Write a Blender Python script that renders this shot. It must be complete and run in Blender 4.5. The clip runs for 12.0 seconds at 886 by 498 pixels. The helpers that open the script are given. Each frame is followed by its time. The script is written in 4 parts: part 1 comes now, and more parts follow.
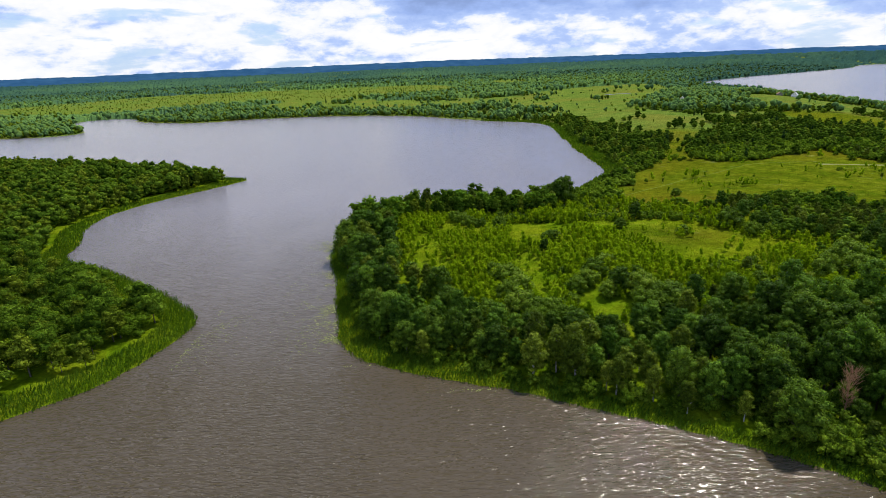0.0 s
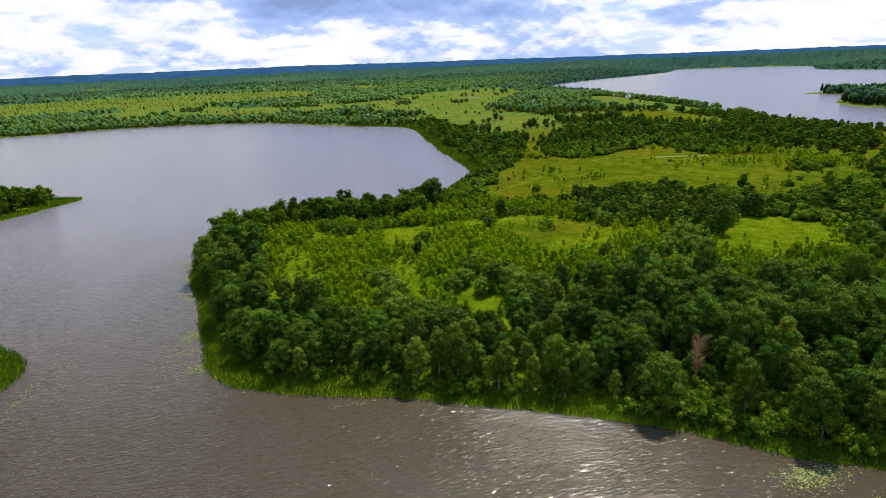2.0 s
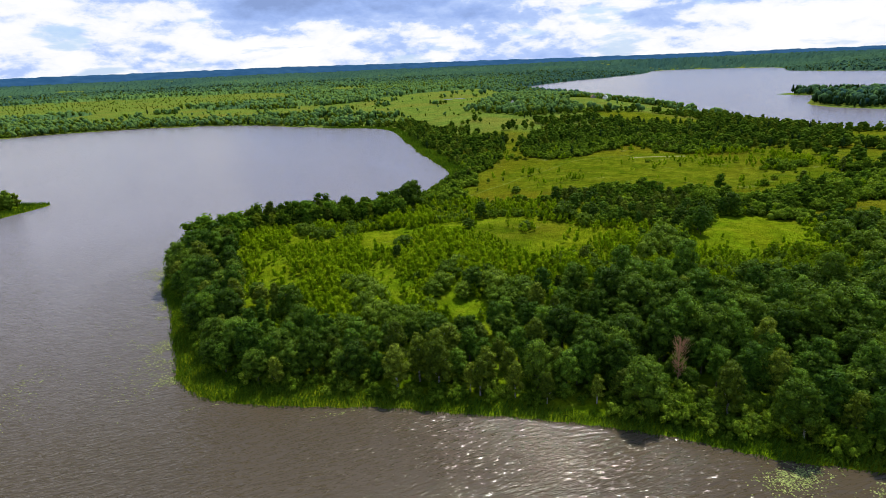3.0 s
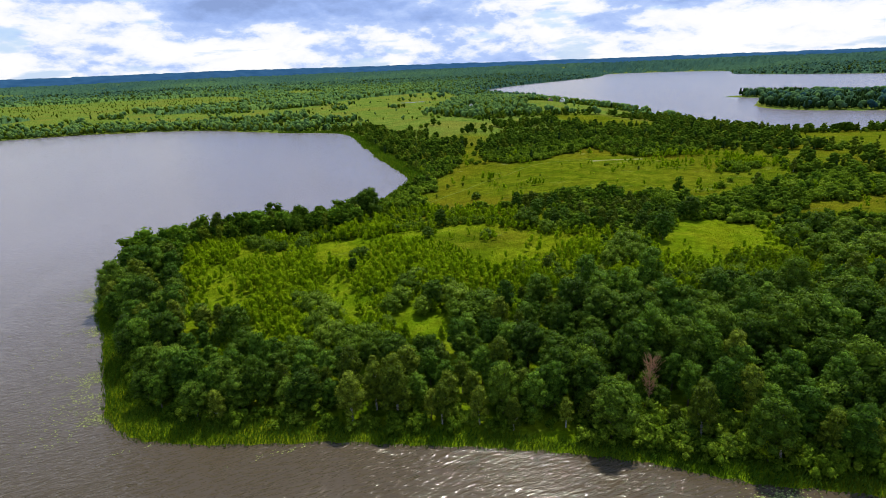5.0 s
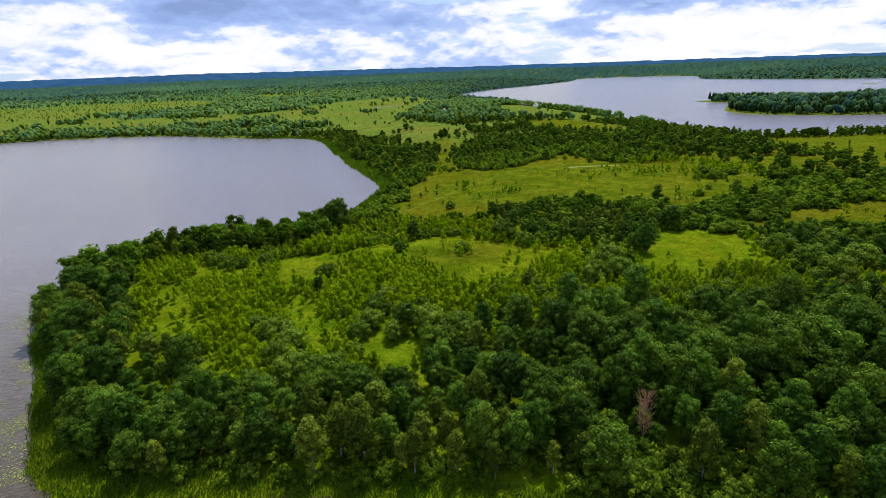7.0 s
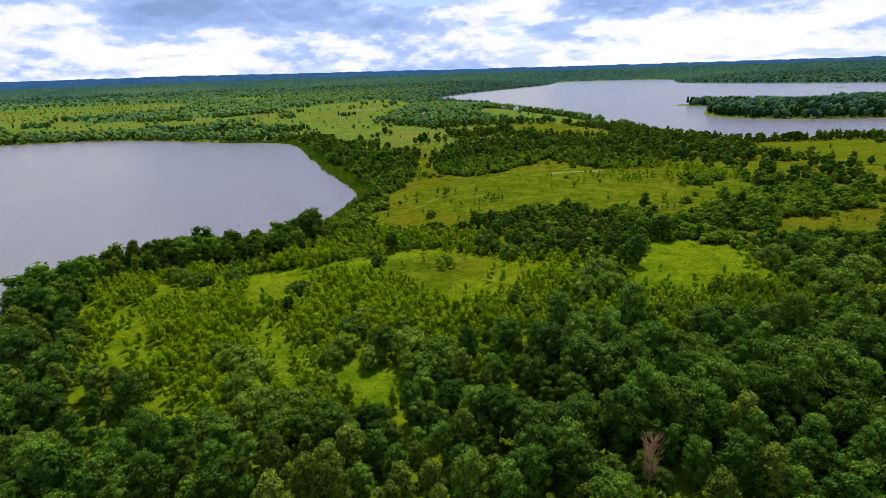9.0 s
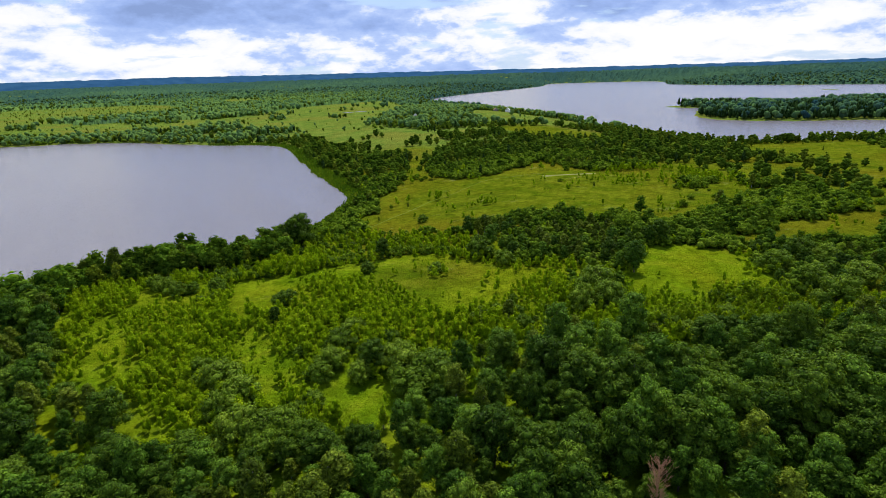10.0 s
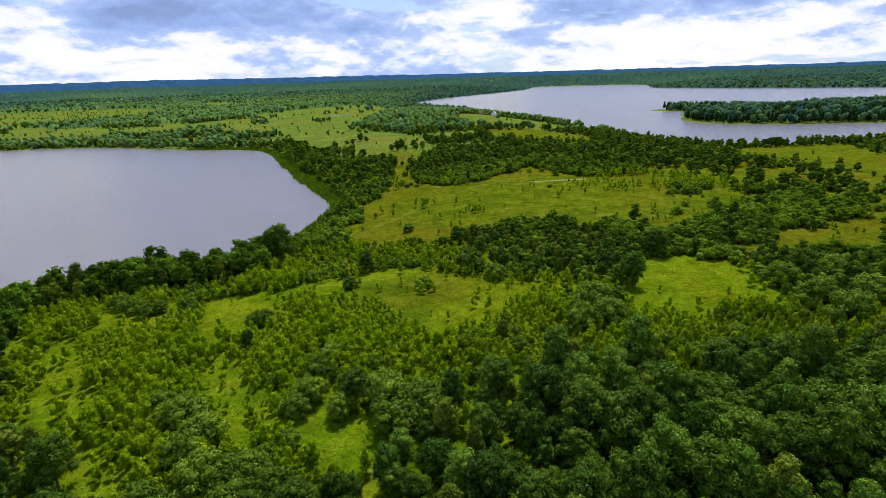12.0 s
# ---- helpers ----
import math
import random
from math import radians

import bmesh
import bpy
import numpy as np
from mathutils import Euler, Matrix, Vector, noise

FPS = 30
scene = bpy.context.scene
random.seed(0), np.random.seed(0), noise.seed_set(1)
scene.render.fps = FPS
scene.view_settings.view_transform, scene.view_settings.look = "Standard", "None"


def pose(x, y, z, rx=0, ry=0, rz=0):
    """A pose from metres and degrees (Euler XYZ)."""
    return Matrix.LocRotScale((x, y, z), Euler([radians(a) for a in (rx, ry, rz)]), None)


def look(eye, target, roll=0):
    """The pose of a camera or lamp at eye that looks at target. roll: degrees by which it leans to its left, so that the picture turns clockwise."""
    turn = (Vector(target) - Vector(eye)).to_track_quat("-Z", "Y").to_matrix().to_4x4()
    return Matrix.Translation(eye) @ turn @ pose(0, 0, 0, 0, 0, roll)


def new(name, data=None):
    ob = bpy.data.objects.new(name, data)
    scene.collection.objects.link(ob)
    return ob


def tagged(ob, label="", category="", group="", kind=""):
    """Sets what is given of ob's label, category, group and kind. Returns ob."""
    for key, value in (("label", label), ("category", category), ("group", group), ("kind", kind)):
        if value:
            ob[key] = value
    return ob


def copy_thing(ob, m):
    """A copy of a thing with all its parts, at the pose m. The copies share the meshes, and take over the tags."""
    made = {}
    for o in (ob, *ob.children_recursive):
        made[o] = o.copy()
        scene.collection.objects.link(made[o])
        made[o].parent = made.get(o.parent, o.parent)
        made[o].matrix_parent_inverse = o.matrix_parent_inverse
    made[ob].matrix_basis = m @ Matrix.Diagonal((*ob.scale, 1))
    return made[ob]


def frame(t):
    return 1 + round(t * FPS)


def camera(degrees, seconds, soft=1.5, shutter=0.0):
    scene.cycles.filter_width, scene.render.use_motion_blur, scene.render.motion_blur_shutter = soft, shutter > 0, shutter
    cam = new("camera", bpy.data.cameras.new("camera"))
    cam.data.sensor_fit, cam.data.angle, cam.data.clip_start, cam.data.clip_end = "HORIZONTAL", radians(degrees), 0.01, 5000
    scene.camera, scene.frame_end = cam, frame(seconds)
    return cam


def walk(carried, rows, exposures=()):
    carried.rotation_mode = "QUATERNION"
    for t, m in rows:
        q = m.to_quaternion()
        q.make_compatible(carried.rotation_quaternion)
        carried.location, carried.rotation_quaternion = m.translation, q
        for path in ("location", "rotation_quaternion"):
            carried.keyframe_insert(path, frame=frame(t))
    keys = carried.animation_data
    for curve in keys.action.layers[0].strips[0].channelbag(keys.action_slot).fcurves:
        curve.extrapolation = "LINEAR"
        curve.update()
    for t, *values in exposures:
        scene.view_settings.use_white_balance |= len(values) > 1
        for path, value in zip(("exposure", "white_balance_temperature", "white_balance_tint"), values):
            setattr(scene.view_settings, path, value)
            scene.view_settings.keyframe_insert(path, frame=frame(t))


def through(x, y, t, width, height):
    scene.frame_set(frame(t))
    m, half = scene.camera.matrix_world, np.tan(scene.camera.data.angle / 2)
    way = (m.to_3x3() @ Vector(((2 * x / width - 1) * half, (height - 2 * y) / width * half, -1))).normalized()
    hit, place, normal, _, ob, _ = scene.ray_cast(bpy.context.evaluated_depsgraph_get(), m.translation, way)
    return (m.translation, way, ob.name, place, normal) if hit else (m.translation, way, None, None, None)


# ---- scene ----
cam = camera(77.7, 12.0, soft=0.55)
METRES, EYE, TILT, LEAN, TURN = 61.5, 74.0, 0.0, 0.0, 0.0
ROWS = [
    (0.0, 0.0, 0.0, 0.0, -0.77, -18.29, 2.32),
    (0.5, -0.003, 0.0135, -0.0034, -6.18, -18.28, 2.34),
    (1.0, -0.0016, 0.0228, -0.0066, -10.15, -18.33, 2.37),
    (1.5, 0.0017, 0.0331, -0.0098, -12.57, -18.34, 2.4),
    (2.0, 0.0069, 0.0496, -0.0134, -14.55, -18.35, 2.42),
    (2.5, 0.015, 0.0679, -0.014, -15.6, -18.35, 2.43),
    (3.0, 0.0261, 0.0915, -0.0149, -16.65, -18.3, 2.43),
    (5.0, 0.094, 0.234, -0.0148, -20.78, -18.168, 2.4),
    (5.5, 0.1155, 0.2795, -0.0142, -21.48, -18.12, 2.38),
    (6.0, 0.1388, 0.332, -0.0138, -22.21, -18.03, 2.32),
    (6.5, 0.1606, 0.3798, -0.0134, -22.84, -17.95, 2.27),
    (7.0, 0.1839, 0.432, -0.0126, -23.46, -17.88, 2.21),
    (9.0, 0.2719, 0.6276, -0.0113, -25.5, -17.67, 2.04),
    (9.5, 0.293, 0.6738, -0.0117, -25.94, -17.602, 2.0),
    (10.0, 0.3154, 0.723, -0.0121, -26.37, -17.543, 2.0),
    (10.5, 0.3357, 0.7682, -0.012, -26.77, -17.485, 1.97),
    (11.0, 0.3577, 0.8171, -0.0124, -27.14, -17.427, 1.96),
    (11.5, 0.3786, 0.8615, -0.0128, -27.49, -17.358, 1.96),
    (12.0, 0.4017, 0.9101, -0.0133, -27.85, -17.29, 1.94),
]
walk(cam, [(t, pose(0, 0, EYE, TILT, LEAN, TURN) @ pose(METRES * x, METRES * y, METRES * z, 90 + pitch, roll, yaw)) for t, x, y, z, yaw, pitch, roll in ROWS])

scene.view_settings.exposure = 0.2

# ---- world, sun ----
SUN_AZ, SUN_EL = radians(42), radians(59)
sun_to = Vector((math.sin(SUN_AZ) * math.cos(SUN_EL), math.cos(SUN_AZ) * math.cos(SUN_EL), math.sin(SUN_EL)))
sun = new("sun", bpy.data.lights.new("sun", "SUN"))
sun.data.energy, sun.data.angle, sun.data.color = 4.5, radians(1.0), (1.0, 0.94, 0.82)
sun.matrix_world = look(sun_to * 900, (0, 0, 0))


class Nodes:
    """A small writer of node trees."""

    def __init__(self, tree):
        self.tree = tree
        tree.nodes.clear()

    def add(self, kind, values=None, **settings):
        n = self.tree.nodes.new(kind)
        for k, v in settings.items():
            setattr(n, k, v)
        for k, v in (values or {}).items():
            if isinstance(v, bpy.types.NodeSocket):
                self.tree.links.new(v, n.inputs[k])
            else:
                n.inputs[k].default_value = v
        return n

    def math(self, op, a, b=0.0, c=0.0):
        return self.add("ShaderNodeMath", {0: a, 1: b, 2: c}, operation=op).outputs[0]

    def noise(self, vector, scale, detail=3.0, rough=0.55, distort=0.0):
        return self.add("ShaderNodeTexNoise", {"Vector": vector, "Scale": scale, "Detail": detail, "Roughness": rough, "Distortion": distort}).outputs["Fac"]

    def ramp(self, fac, stops, mode="LINEAR"):
        n = self.add("ShaderNodeValToRGB", {"Fac": fac})
        n.color_ramp.interpolation = mode
        while len(n.color_ramp.elements) < len(stops):
            n.color_ramp.elements.new(0.5)
        for e, (p, c) in zip(n.color_ramp.elements, stops):
            e.position = p
            e.color = (c, c, c, 1) if isinstance(c, float) else (*c, 1)
        return n.outputs["Color"]

    def mix(self, fac, a, b, mode="MIX"):
        col = lambda v: v if isinstance(v, bpy.types.NodeSocket) else (*v, 1)
        return self.add("ShaderNodeMixRGB", {0: fac, 1: col(a), 2: col(b)}, blend_type=mode).outputs[0]


def toward(az, el):
    return Vector((math.sin(radians(az)) * math.cos(radians(el)), math.cos(radians(az)) * math.cos(radians(el)), math.sin(radians(el))))


def build_world():
    world = bpy.data.worlds.new("sky")
    scene.world = world
    world.use_nodes = True
    n = Nodes(world.node_tree)
    sky = n.add("ShaderNodeTexSky", sky_type="NISHITA", sun_disc=False, sun_elevation=SUN_EL, sun_rotation=SUN_AZ, altitude=100.0, air_density=1.0, dust_density=1.2)
    way = n.add("ShaderNodeTexCoord").outputs["Generated"]
    sep = n.add("ShaderNodeSeparateXYZ", {0: way})

    def stretched(k, lift=0.0):
        up = n.math("MULTIPLY_ADD", sep.outputs[2], k, lift)
        return n.add("ShaderNodeCombineXYZ", {0: sep.outputs[0], 1: sep.outputs[1], 2: up}).outputs[0]

    big = n.noise(stretched(3.4), 3.6, 3.0, 0.5, 0.1)
    banks = n.noise(stretched(2.7), 8.0, 6.0, 0.56, 0.2)
    banks_above = n.noise(stretched(2.7, 0.05), 8.0, 6.0, 0.56, 0.2)
    heaps = n.noise(stretched(2.2), 21.0, 6.0, 0.60, 0.15)
    heaps_above = n.noise(stretched(2.2, 0.02), 21.0, 6.0, 0.60, 0.15)
    wisp = n.noise(stretched(6.5), 5.0, 5.0, 0.55, 0.2)

    def heavy(az, el, lo, hi):
        near = n.add("ShaderNodeVectorMath", {0: way, 1: toward(az, el)}, operation="DOT_PRODUCT").outputs["Value"]
        return n.ramp(near, [(lo, 0.0), (hi, 1.0)], "EASE")

    # the large heavy cloud ahead, a second one further east, both over a bright strip along the horizon
    high = n.ramp(sep.outputs[2], [(0.045, 0.0), (0.105, 1.0)], "EASE")
    dark = n.math("MAXIMUM", heavy(11, 8.5, 0.955, 0.986), n.math("MULTIPLY", heavy(52, 13, 0.945, 0.985), 0.85))
    dark = n.math("MULTIPLY", dark, high)
    over = n.ramp(sep.outputs[2], [(0.25, 0.0), (0.6, 1.0)])
    body = n.math("ADD", n.math("ADD", n.math("MULTIPLY", big, 0.50), n.math("MULTIPLY", banks, 0.34)), n.math("MULTIPLY", heaps, 0.16))
    # what has more cloud over it is a shaded base, what has less is a lit top
    relief = n.math("ADD", n.math("MULTIPLY", n.math("SUBTRACT", banks_above, banks), 0.50), n.math("MULTIPLY", n.math("SUBTRACT", heaps_above, heaps), 0.34))
    thick = n.math("ADD", n.math("ADD", body, relief), n.math("ADD", n.math("MULTIPLY", dark, 0.18), n.math("MULTIPLY", over, 0.20)))
    shade = n.ramp(thick, [(0.44, (0.94, 0.93, 0.93)), (0.515, (0.85, 0.87, 0.92)), (0.55, (0.66, 0.74, 0.92)), (0.585, (0.44, 0.57, 0.90)), (0.68, (0.32, 0.45, 0.81)), (0.80, (0.24, 0.34, 0.62))])
    gap = n.math("MULTIPLY", n.ramp(n.math("ADD", n.math("MULTIPLY", wisp, 0.6), n.math("MULTIPLY", banks, 0.4)), [(0.385, 1.0), (0.455, 0.0)], "EASE"), 0.8)
    shade = n.mix(gap, shade, (0.48, 0.68, 0.98))
    clear = n.add("ShaderNodeBackground", {"Color": sky.outputs[0], "Strength": 0.10})
    cloud = n.add("ShaderNodeBackground", {"Color": shade, "Strength": 0.96})
    both = n.add("ShaderNodeMixShader", {0: n.math("SUBTRACT", 1.0, n.math("MULTIPLY", gap, 0.25)), 1: clear.outputs[0], 2: cloud.outputs[0]})
    n.add("ShaderNodeOutputWorld", {0: both.outputs[0]})


build_world()


# ---- materials ----
def material(name):
    m = bpy.data.materials.new(name)
    m.use_nodes = True
    return m, Nodes(m.node_tree)


def finish(n, shader):
    n.add("ShaderNodeOutputMaterial", {0: shader})


def leaf_material(name, dark, mid, light, tinted=False, through=0.26):
    """Leaves: hue varies from tree to tree and from spray to spray, with light coming through."""
    m, n = material(name)
    if tinted:
        whole = n.add("ShaderNodeAttribute", attribute_name="tint").outputs["Fac"]
    else:
        whole = n.add("ShaderNodeObjectInfo").outputs["Random"]
    spray = n.add("ShaderNodeNewGeometry").outputs["Random Per Island"]
    own = 0.82 if name == "woods_far" else 0.55
    col = n.ramp(n.math("ADD", n.math("MULTIPLY", whole, own), n.math("MULTIPLY", spray, 1 - own)), [(0.08, dark), (0.5, mid), (0.92, light)])
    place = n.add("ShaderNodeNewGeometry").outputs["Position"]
    # noise mottling puts dark gaps and lit sprays into the leaf colour
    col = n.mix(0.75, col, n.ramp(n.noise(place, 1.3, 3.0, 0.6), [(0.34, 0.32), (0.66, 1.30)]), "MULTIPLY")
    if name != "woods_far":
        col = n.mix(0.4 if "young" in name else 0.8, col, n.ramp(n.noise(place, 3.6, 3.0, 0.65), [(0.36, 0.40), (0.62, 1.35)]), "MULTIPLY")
    face = n.add("ShaderNodeBsdfPrincipled", {"Base Color": col, "Roughness": 0.5, "Specular IOR Level": 0.0 if tinted else 0.03})
    if name == "woods_far":
        rough = n.add("ShaderNodeBump", {"Height": n.noise(place, 0.5, 4.0, 0.65), "Strength": 0.7, "Distance": 1.5})
        n.tree.links.new(rough.outputs[0], face.inputs["Normal"])
    back = n.add("ShaderNodeBsdfTranslucent", {"Color": n.mix(1.0, col, (1.5, 1.45, 0.35), "MULTIPLY")})
    finish(n, n.add("ShaderNodeMixShader", {0: through, 1: face.outputs[0], 2: back.outputs[0]}).outputs[0])
    return m


def plain_material(name, a, b, scale, rough=0.8, metal=0.0, bump=0.0):
    m, n = material(name)
    place = n.add("ShaderNodeTexCoord").outputs["Object"]
    fac = n.noise(place, scale, 5.0, 0.6)
    s = n.add("ShaderNodeBsdfPrincipled", {"Base Color": n.ramp(fac, [(0.3, a), (0.7, b)]), "Roughness": rough, "Metallic": metal, "Specular IOR Level": 0.5 if rough < 0.7 else 0.1})
    if bump:
        n.tree.links.new(n.add("ShaderNodeBump", {"Height": fac, "Strength": bump}).outputs[0], s.inputs["Normal"])
    finish(n, s.outputs[0])
    return m


def ground_material(lush, olive, far):
    """Lush, olive and haze-paled meadow that run into each other; each has a low, middle, high and dry colour."""
    m, n = material("meadow_grass")
    place = n.add("ShaderNodeNewGeometry").outputs["Position"]
    broad = n.noise(place, 0.012, 4.0, 0.55, 0.6)
    patch = n.noise(place, 0.06, 5.0, 0.6, 0.8)
    fine = n.noise(place, 0.9, 5.0, 0.7)
    tuft = n.noise(place, 0.28, 4.0, 0.6, 0.4)

    def palette(low, mid, high, dry):
        c = n.ramp(patch, [(0.30, low), (0.50, mid), (0.68, high)])
        return n.mix(n.ramp(broad, [(0.46, 0.0), (0.64, 0.7)]), c, dry)

    dry_shade = n.add("ShaderNodeAttribute", attribute_name="dry_shade").outputs["Fac"]
    distance = n.add("ShaderNodeAttribute", attribute_name="far_haze").outputs["Fac"]
    ragged = n.ramp(n.math("ADD", dry_shade, n.math("MULTIPLY_ADD", n.noise(place, 0.035, 5.0, 0.6, 0.5), 0.9, -0.45)), [(0.3, 0.0), (0.7, 1.0)])
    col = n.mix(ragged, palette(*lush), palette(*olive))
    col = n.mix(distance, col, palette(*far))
    # drifts of pale flowering weeds
    streak = n.noise(n.add("ShaderNodeMapping", {"Vector": place, "Rotation": (0, 0, 0.5), "Scale": (0.05, 0.16, 0.1)}).outputs[0], 1.0, 6.0, 0.7, 0.6)
    drift = n.math("MULTIPLY", n.ramp(streak, [(0.60, 0.0), (0.74, 0.75)]), n.ramp(n.noise(place, 0.55, 4.0, 0.75), [(0.42, 0.15), (0.62, 1.0)]))
    col = n.mix(n.math("MULTIPLY", drift, n.math("MULTIPLY_ADD", ragged, 0.7, 0.3)), col, (0.34, 0.37, 0.12))
    col = n.mix(0.8, col, n.ramp(tuft, [(0.32, 0.58), (0.60, 1.15)]), "MULTIPLY")
    col = n.mix(0.75, col, n.ramp(fine, [(0.30, 0.55), (0.66, 1.2)]), "MULTIPLY")
    s = n.add("ShaderNodeBsdfPrincipled", {"Base Color": col, "Roughness": 0.95, "Specular IOR Level": 0.0})
    h = n.math("ADD", fine, n.math("MULTIPLY", n.noise(place, 3.0, 3.0), 0.5))
    n.tree.links.new(n.add("ShaderNodeBump", {"Height": h, "Strength": 1.0, "Distance": 0.7}).outputs[0], s.inputs["Normal"])
    finish(n, s.outputs[0])
    return m


def water_material():
    m, n = material("lake_water")
    place = n.add("ShaderNodeNewGeometry").outputs["Position"]
    lie = n.add("ShaderNodeMapping", {"Vector": place, "Rotation": (0, 0, radians(-24)), "Scale": (0.42, 1.5, 1.0)}).outputs[0]
    crest = n.math("ABSOLUTE", n.math("SUBTRACT", n.noise(lie, 0.70, 1.0, 0.5, 0.6), 0.5))
    small = n.math("SUBTRACT", n.noise(lie, 1.0, 1.2, 0.5, 0.5), n.math("MULTIPLY", crest, 1.3))
    swell = n.noise(lie, 0.25, 2.0, 0.5, 0.3)
    wind = n.noise(n.add("ShaderNodeMapping", {"Vector": place, "Rotation": (0, 0, radians(12)), "Scale": (0.034, 0.007, 1.0)}).outputs[0], 1.0, 5.0, 0.65, 0.8)
    h = n.math("ADD", small, n.math("MULTIPLY", swell, 0.3))
    # the open strait in the south is ruffled, the bays to the north lie calmer
    sep = n.add("ShaderNodeSeparateXYZ", {0: place})
    calm = n.add("ShaderNodeMapRange", {0: sep.outputs[1], 1: 100.0, 2: 280.0, 3: 1.0, 4: 0.5}).outputs[0]
    force = n.math("MULTIPLY", n.ramp(wind, [(0.32, 0.45), (0.66, 1.0)]), calm)
    bump = n.add("ShaderNodeBump", {"Height": h, "Strength": force, "Distance": 0.54})
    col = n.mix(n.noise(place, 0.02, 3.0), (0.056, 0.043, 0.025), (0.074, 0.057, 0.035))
    # brown peat water in the strait; the lakes' pale sky reflection is painted in
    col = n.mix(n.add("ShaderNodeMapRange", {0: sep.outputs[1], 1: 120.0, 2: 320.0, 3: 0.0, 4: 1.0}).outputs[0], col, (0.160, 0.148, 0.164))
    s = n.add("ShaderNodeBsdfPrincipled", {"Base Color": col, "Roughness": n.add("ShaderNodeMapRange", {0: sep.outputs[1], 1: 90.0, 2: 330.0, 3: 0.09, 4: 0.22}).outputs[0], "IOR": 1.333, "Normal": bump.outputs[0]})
    finish(n, s.outputs[0])
    return m


GROUND = ground_material(
    ((0.060, 0.118, 0.003), (0.108, 0.172, 0.004), (0.165, 0.210, 0.008), (0.150, 0.164, 0.005)),
    # olive, the eastern meadows' own colour, darkened for cloud shade
    ((0.054, 0.092, 0.003), (0.093, 0.122, 0.005), (0.128, 0.150, 0.008), (0.122, 0.110, 0.006)),
    # far grass, paled and blued by painted distance haze
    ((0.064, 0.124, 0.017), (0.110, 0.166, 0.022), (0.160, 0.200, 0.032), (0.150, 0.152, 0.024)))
WATER = water_material()
BARK = plain_material("bark", (0.05, 0.04, 0.03), (0.15, 0.13, 0.11), 4.0, 0.9, bump=0.5)
BIRCH_BARK = plain_material("birch_bark", (0.10, 0.09, 0.08), (0.55, 0.53, 0.49), 3.0, 0.8, bump=0.3)
DEAD_WOOD = plain_material("dead_wood", (0.24, 0.12, 0.06), (0.42, 0.25, 0.15), 2.5, 0.9)
TONES = {  # dark, mid, light
    "alder": ((0.024, 0.056, 0.006), (0.066, 0.128, 0.010), (0.158, 0.252, 0.022)),
    "aspen": ((0.030, 0.075, 0.008), (0.080, 0.165, 0.013), (0.180, 0.305, 0.027)),
    "birch": ((0.044, 0.076, 0.007), (0.108, 0.160, 0.012), (0.225, 0.290, 0.026)),
    "willow": ((0.056, 0.108, 0.008), (0.112, 0.192, 0.012), (0.215, 0.310, 0.026)),
    "young": ((0.152, 0.250, 0.005), (0.228, 0.340, 0.008), (0.315, 0.420, 0.013)),
    "spruce": ((0.018, 0.042, 0.012), (0.030, 0.066, 0.016), (0.048, 0.094, 0.020)),
    # blue distance haze is mixed into these leaf colours, most in the dark one
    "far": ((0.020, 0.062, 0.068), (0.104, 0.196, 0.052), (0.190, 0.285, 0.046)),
}
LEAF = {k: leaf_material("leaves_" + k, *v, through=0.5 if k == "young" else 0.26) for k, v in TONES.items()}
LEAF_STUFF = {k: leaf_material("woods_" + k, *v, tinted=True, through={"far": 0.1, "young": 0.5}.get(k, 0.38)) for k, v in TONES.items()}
GRASS = leaf_material("grass_green", (0.075, 0.140, 0.004), (0.115, 0.185, 0.006), (0.160, 0.215, 0.010), tinted=True, through=0.6)
REED = leaf_material("reed_green", (0.042, 0.096, 0.009), (0.072, 0.145, 0.012), (0.126, 0.198, 0.020), tinted=True, through=0.35)
LILY = leaf_material("lily_green", (0.15, 0.20, 0.06), (0.24, 0.28, 0.09), (0.34, 0.37, 0.13), tinted=True, through=0.05)


# ---- plan of the lakes ----
def smooth_line(points, rounds=3):
    """A closed outline with its corners cut."""
    p = np.array(points, float)
    for _ in range(rounds):
        q = np.roll(p, -1, axis=0)
        p = np.stack((0.78 * p + 0.22 * q, 0.22 * p + 0.78 * q), 1).reshape(-1, 2)
    return p


POINT_SHORE = [(200, -30), (140, 35), (98, 62), (83, 71), (66, 85), (48, 96), (29, 107), (14, 114), (-1, 119), (-14, 125), (-25, 133), (-31, 143),
               (-35, 165), (-41, 190), (-47, 215), (-50, 245), (-44, 272), (-26, 296), (6, 301), (40, 295), (62, 302), (82, 325), (101, 354)]
FAR_SHORE = [(117, 386), (119, 424), (122, 500), (132, 616), (140, 728), (60, 792), (-40, 930), (-170, 988), (-320, 995), (-425, 962), (-552, 1035),
             (-624, 1164), (-715, 1140), (-640, 990), (-532, 871), (-557, 821), (-635, 815), (-900, 800), (-1000, 640)]
WEST_SHORE = [(-620, 570), (-405, 524), (-339, 505), (-276, 482), (-214, 454), (-164, 418), (-141, 410), (-152, 387), (-170, 363), (-186, 334), (-193, 308),
              (-187, 279), (-173, 253), (-171, 240), (-163, 227), (-143, 218), (-119, 199), (-97, 181), (-82, 166), (-78, 157), (-80, 146), (-85, 133),
              (-89, 124), (-96, 117), (-104, 110), (-150, 70), (-220, -20), (-160, -170), (40, -230), (190, -130)]
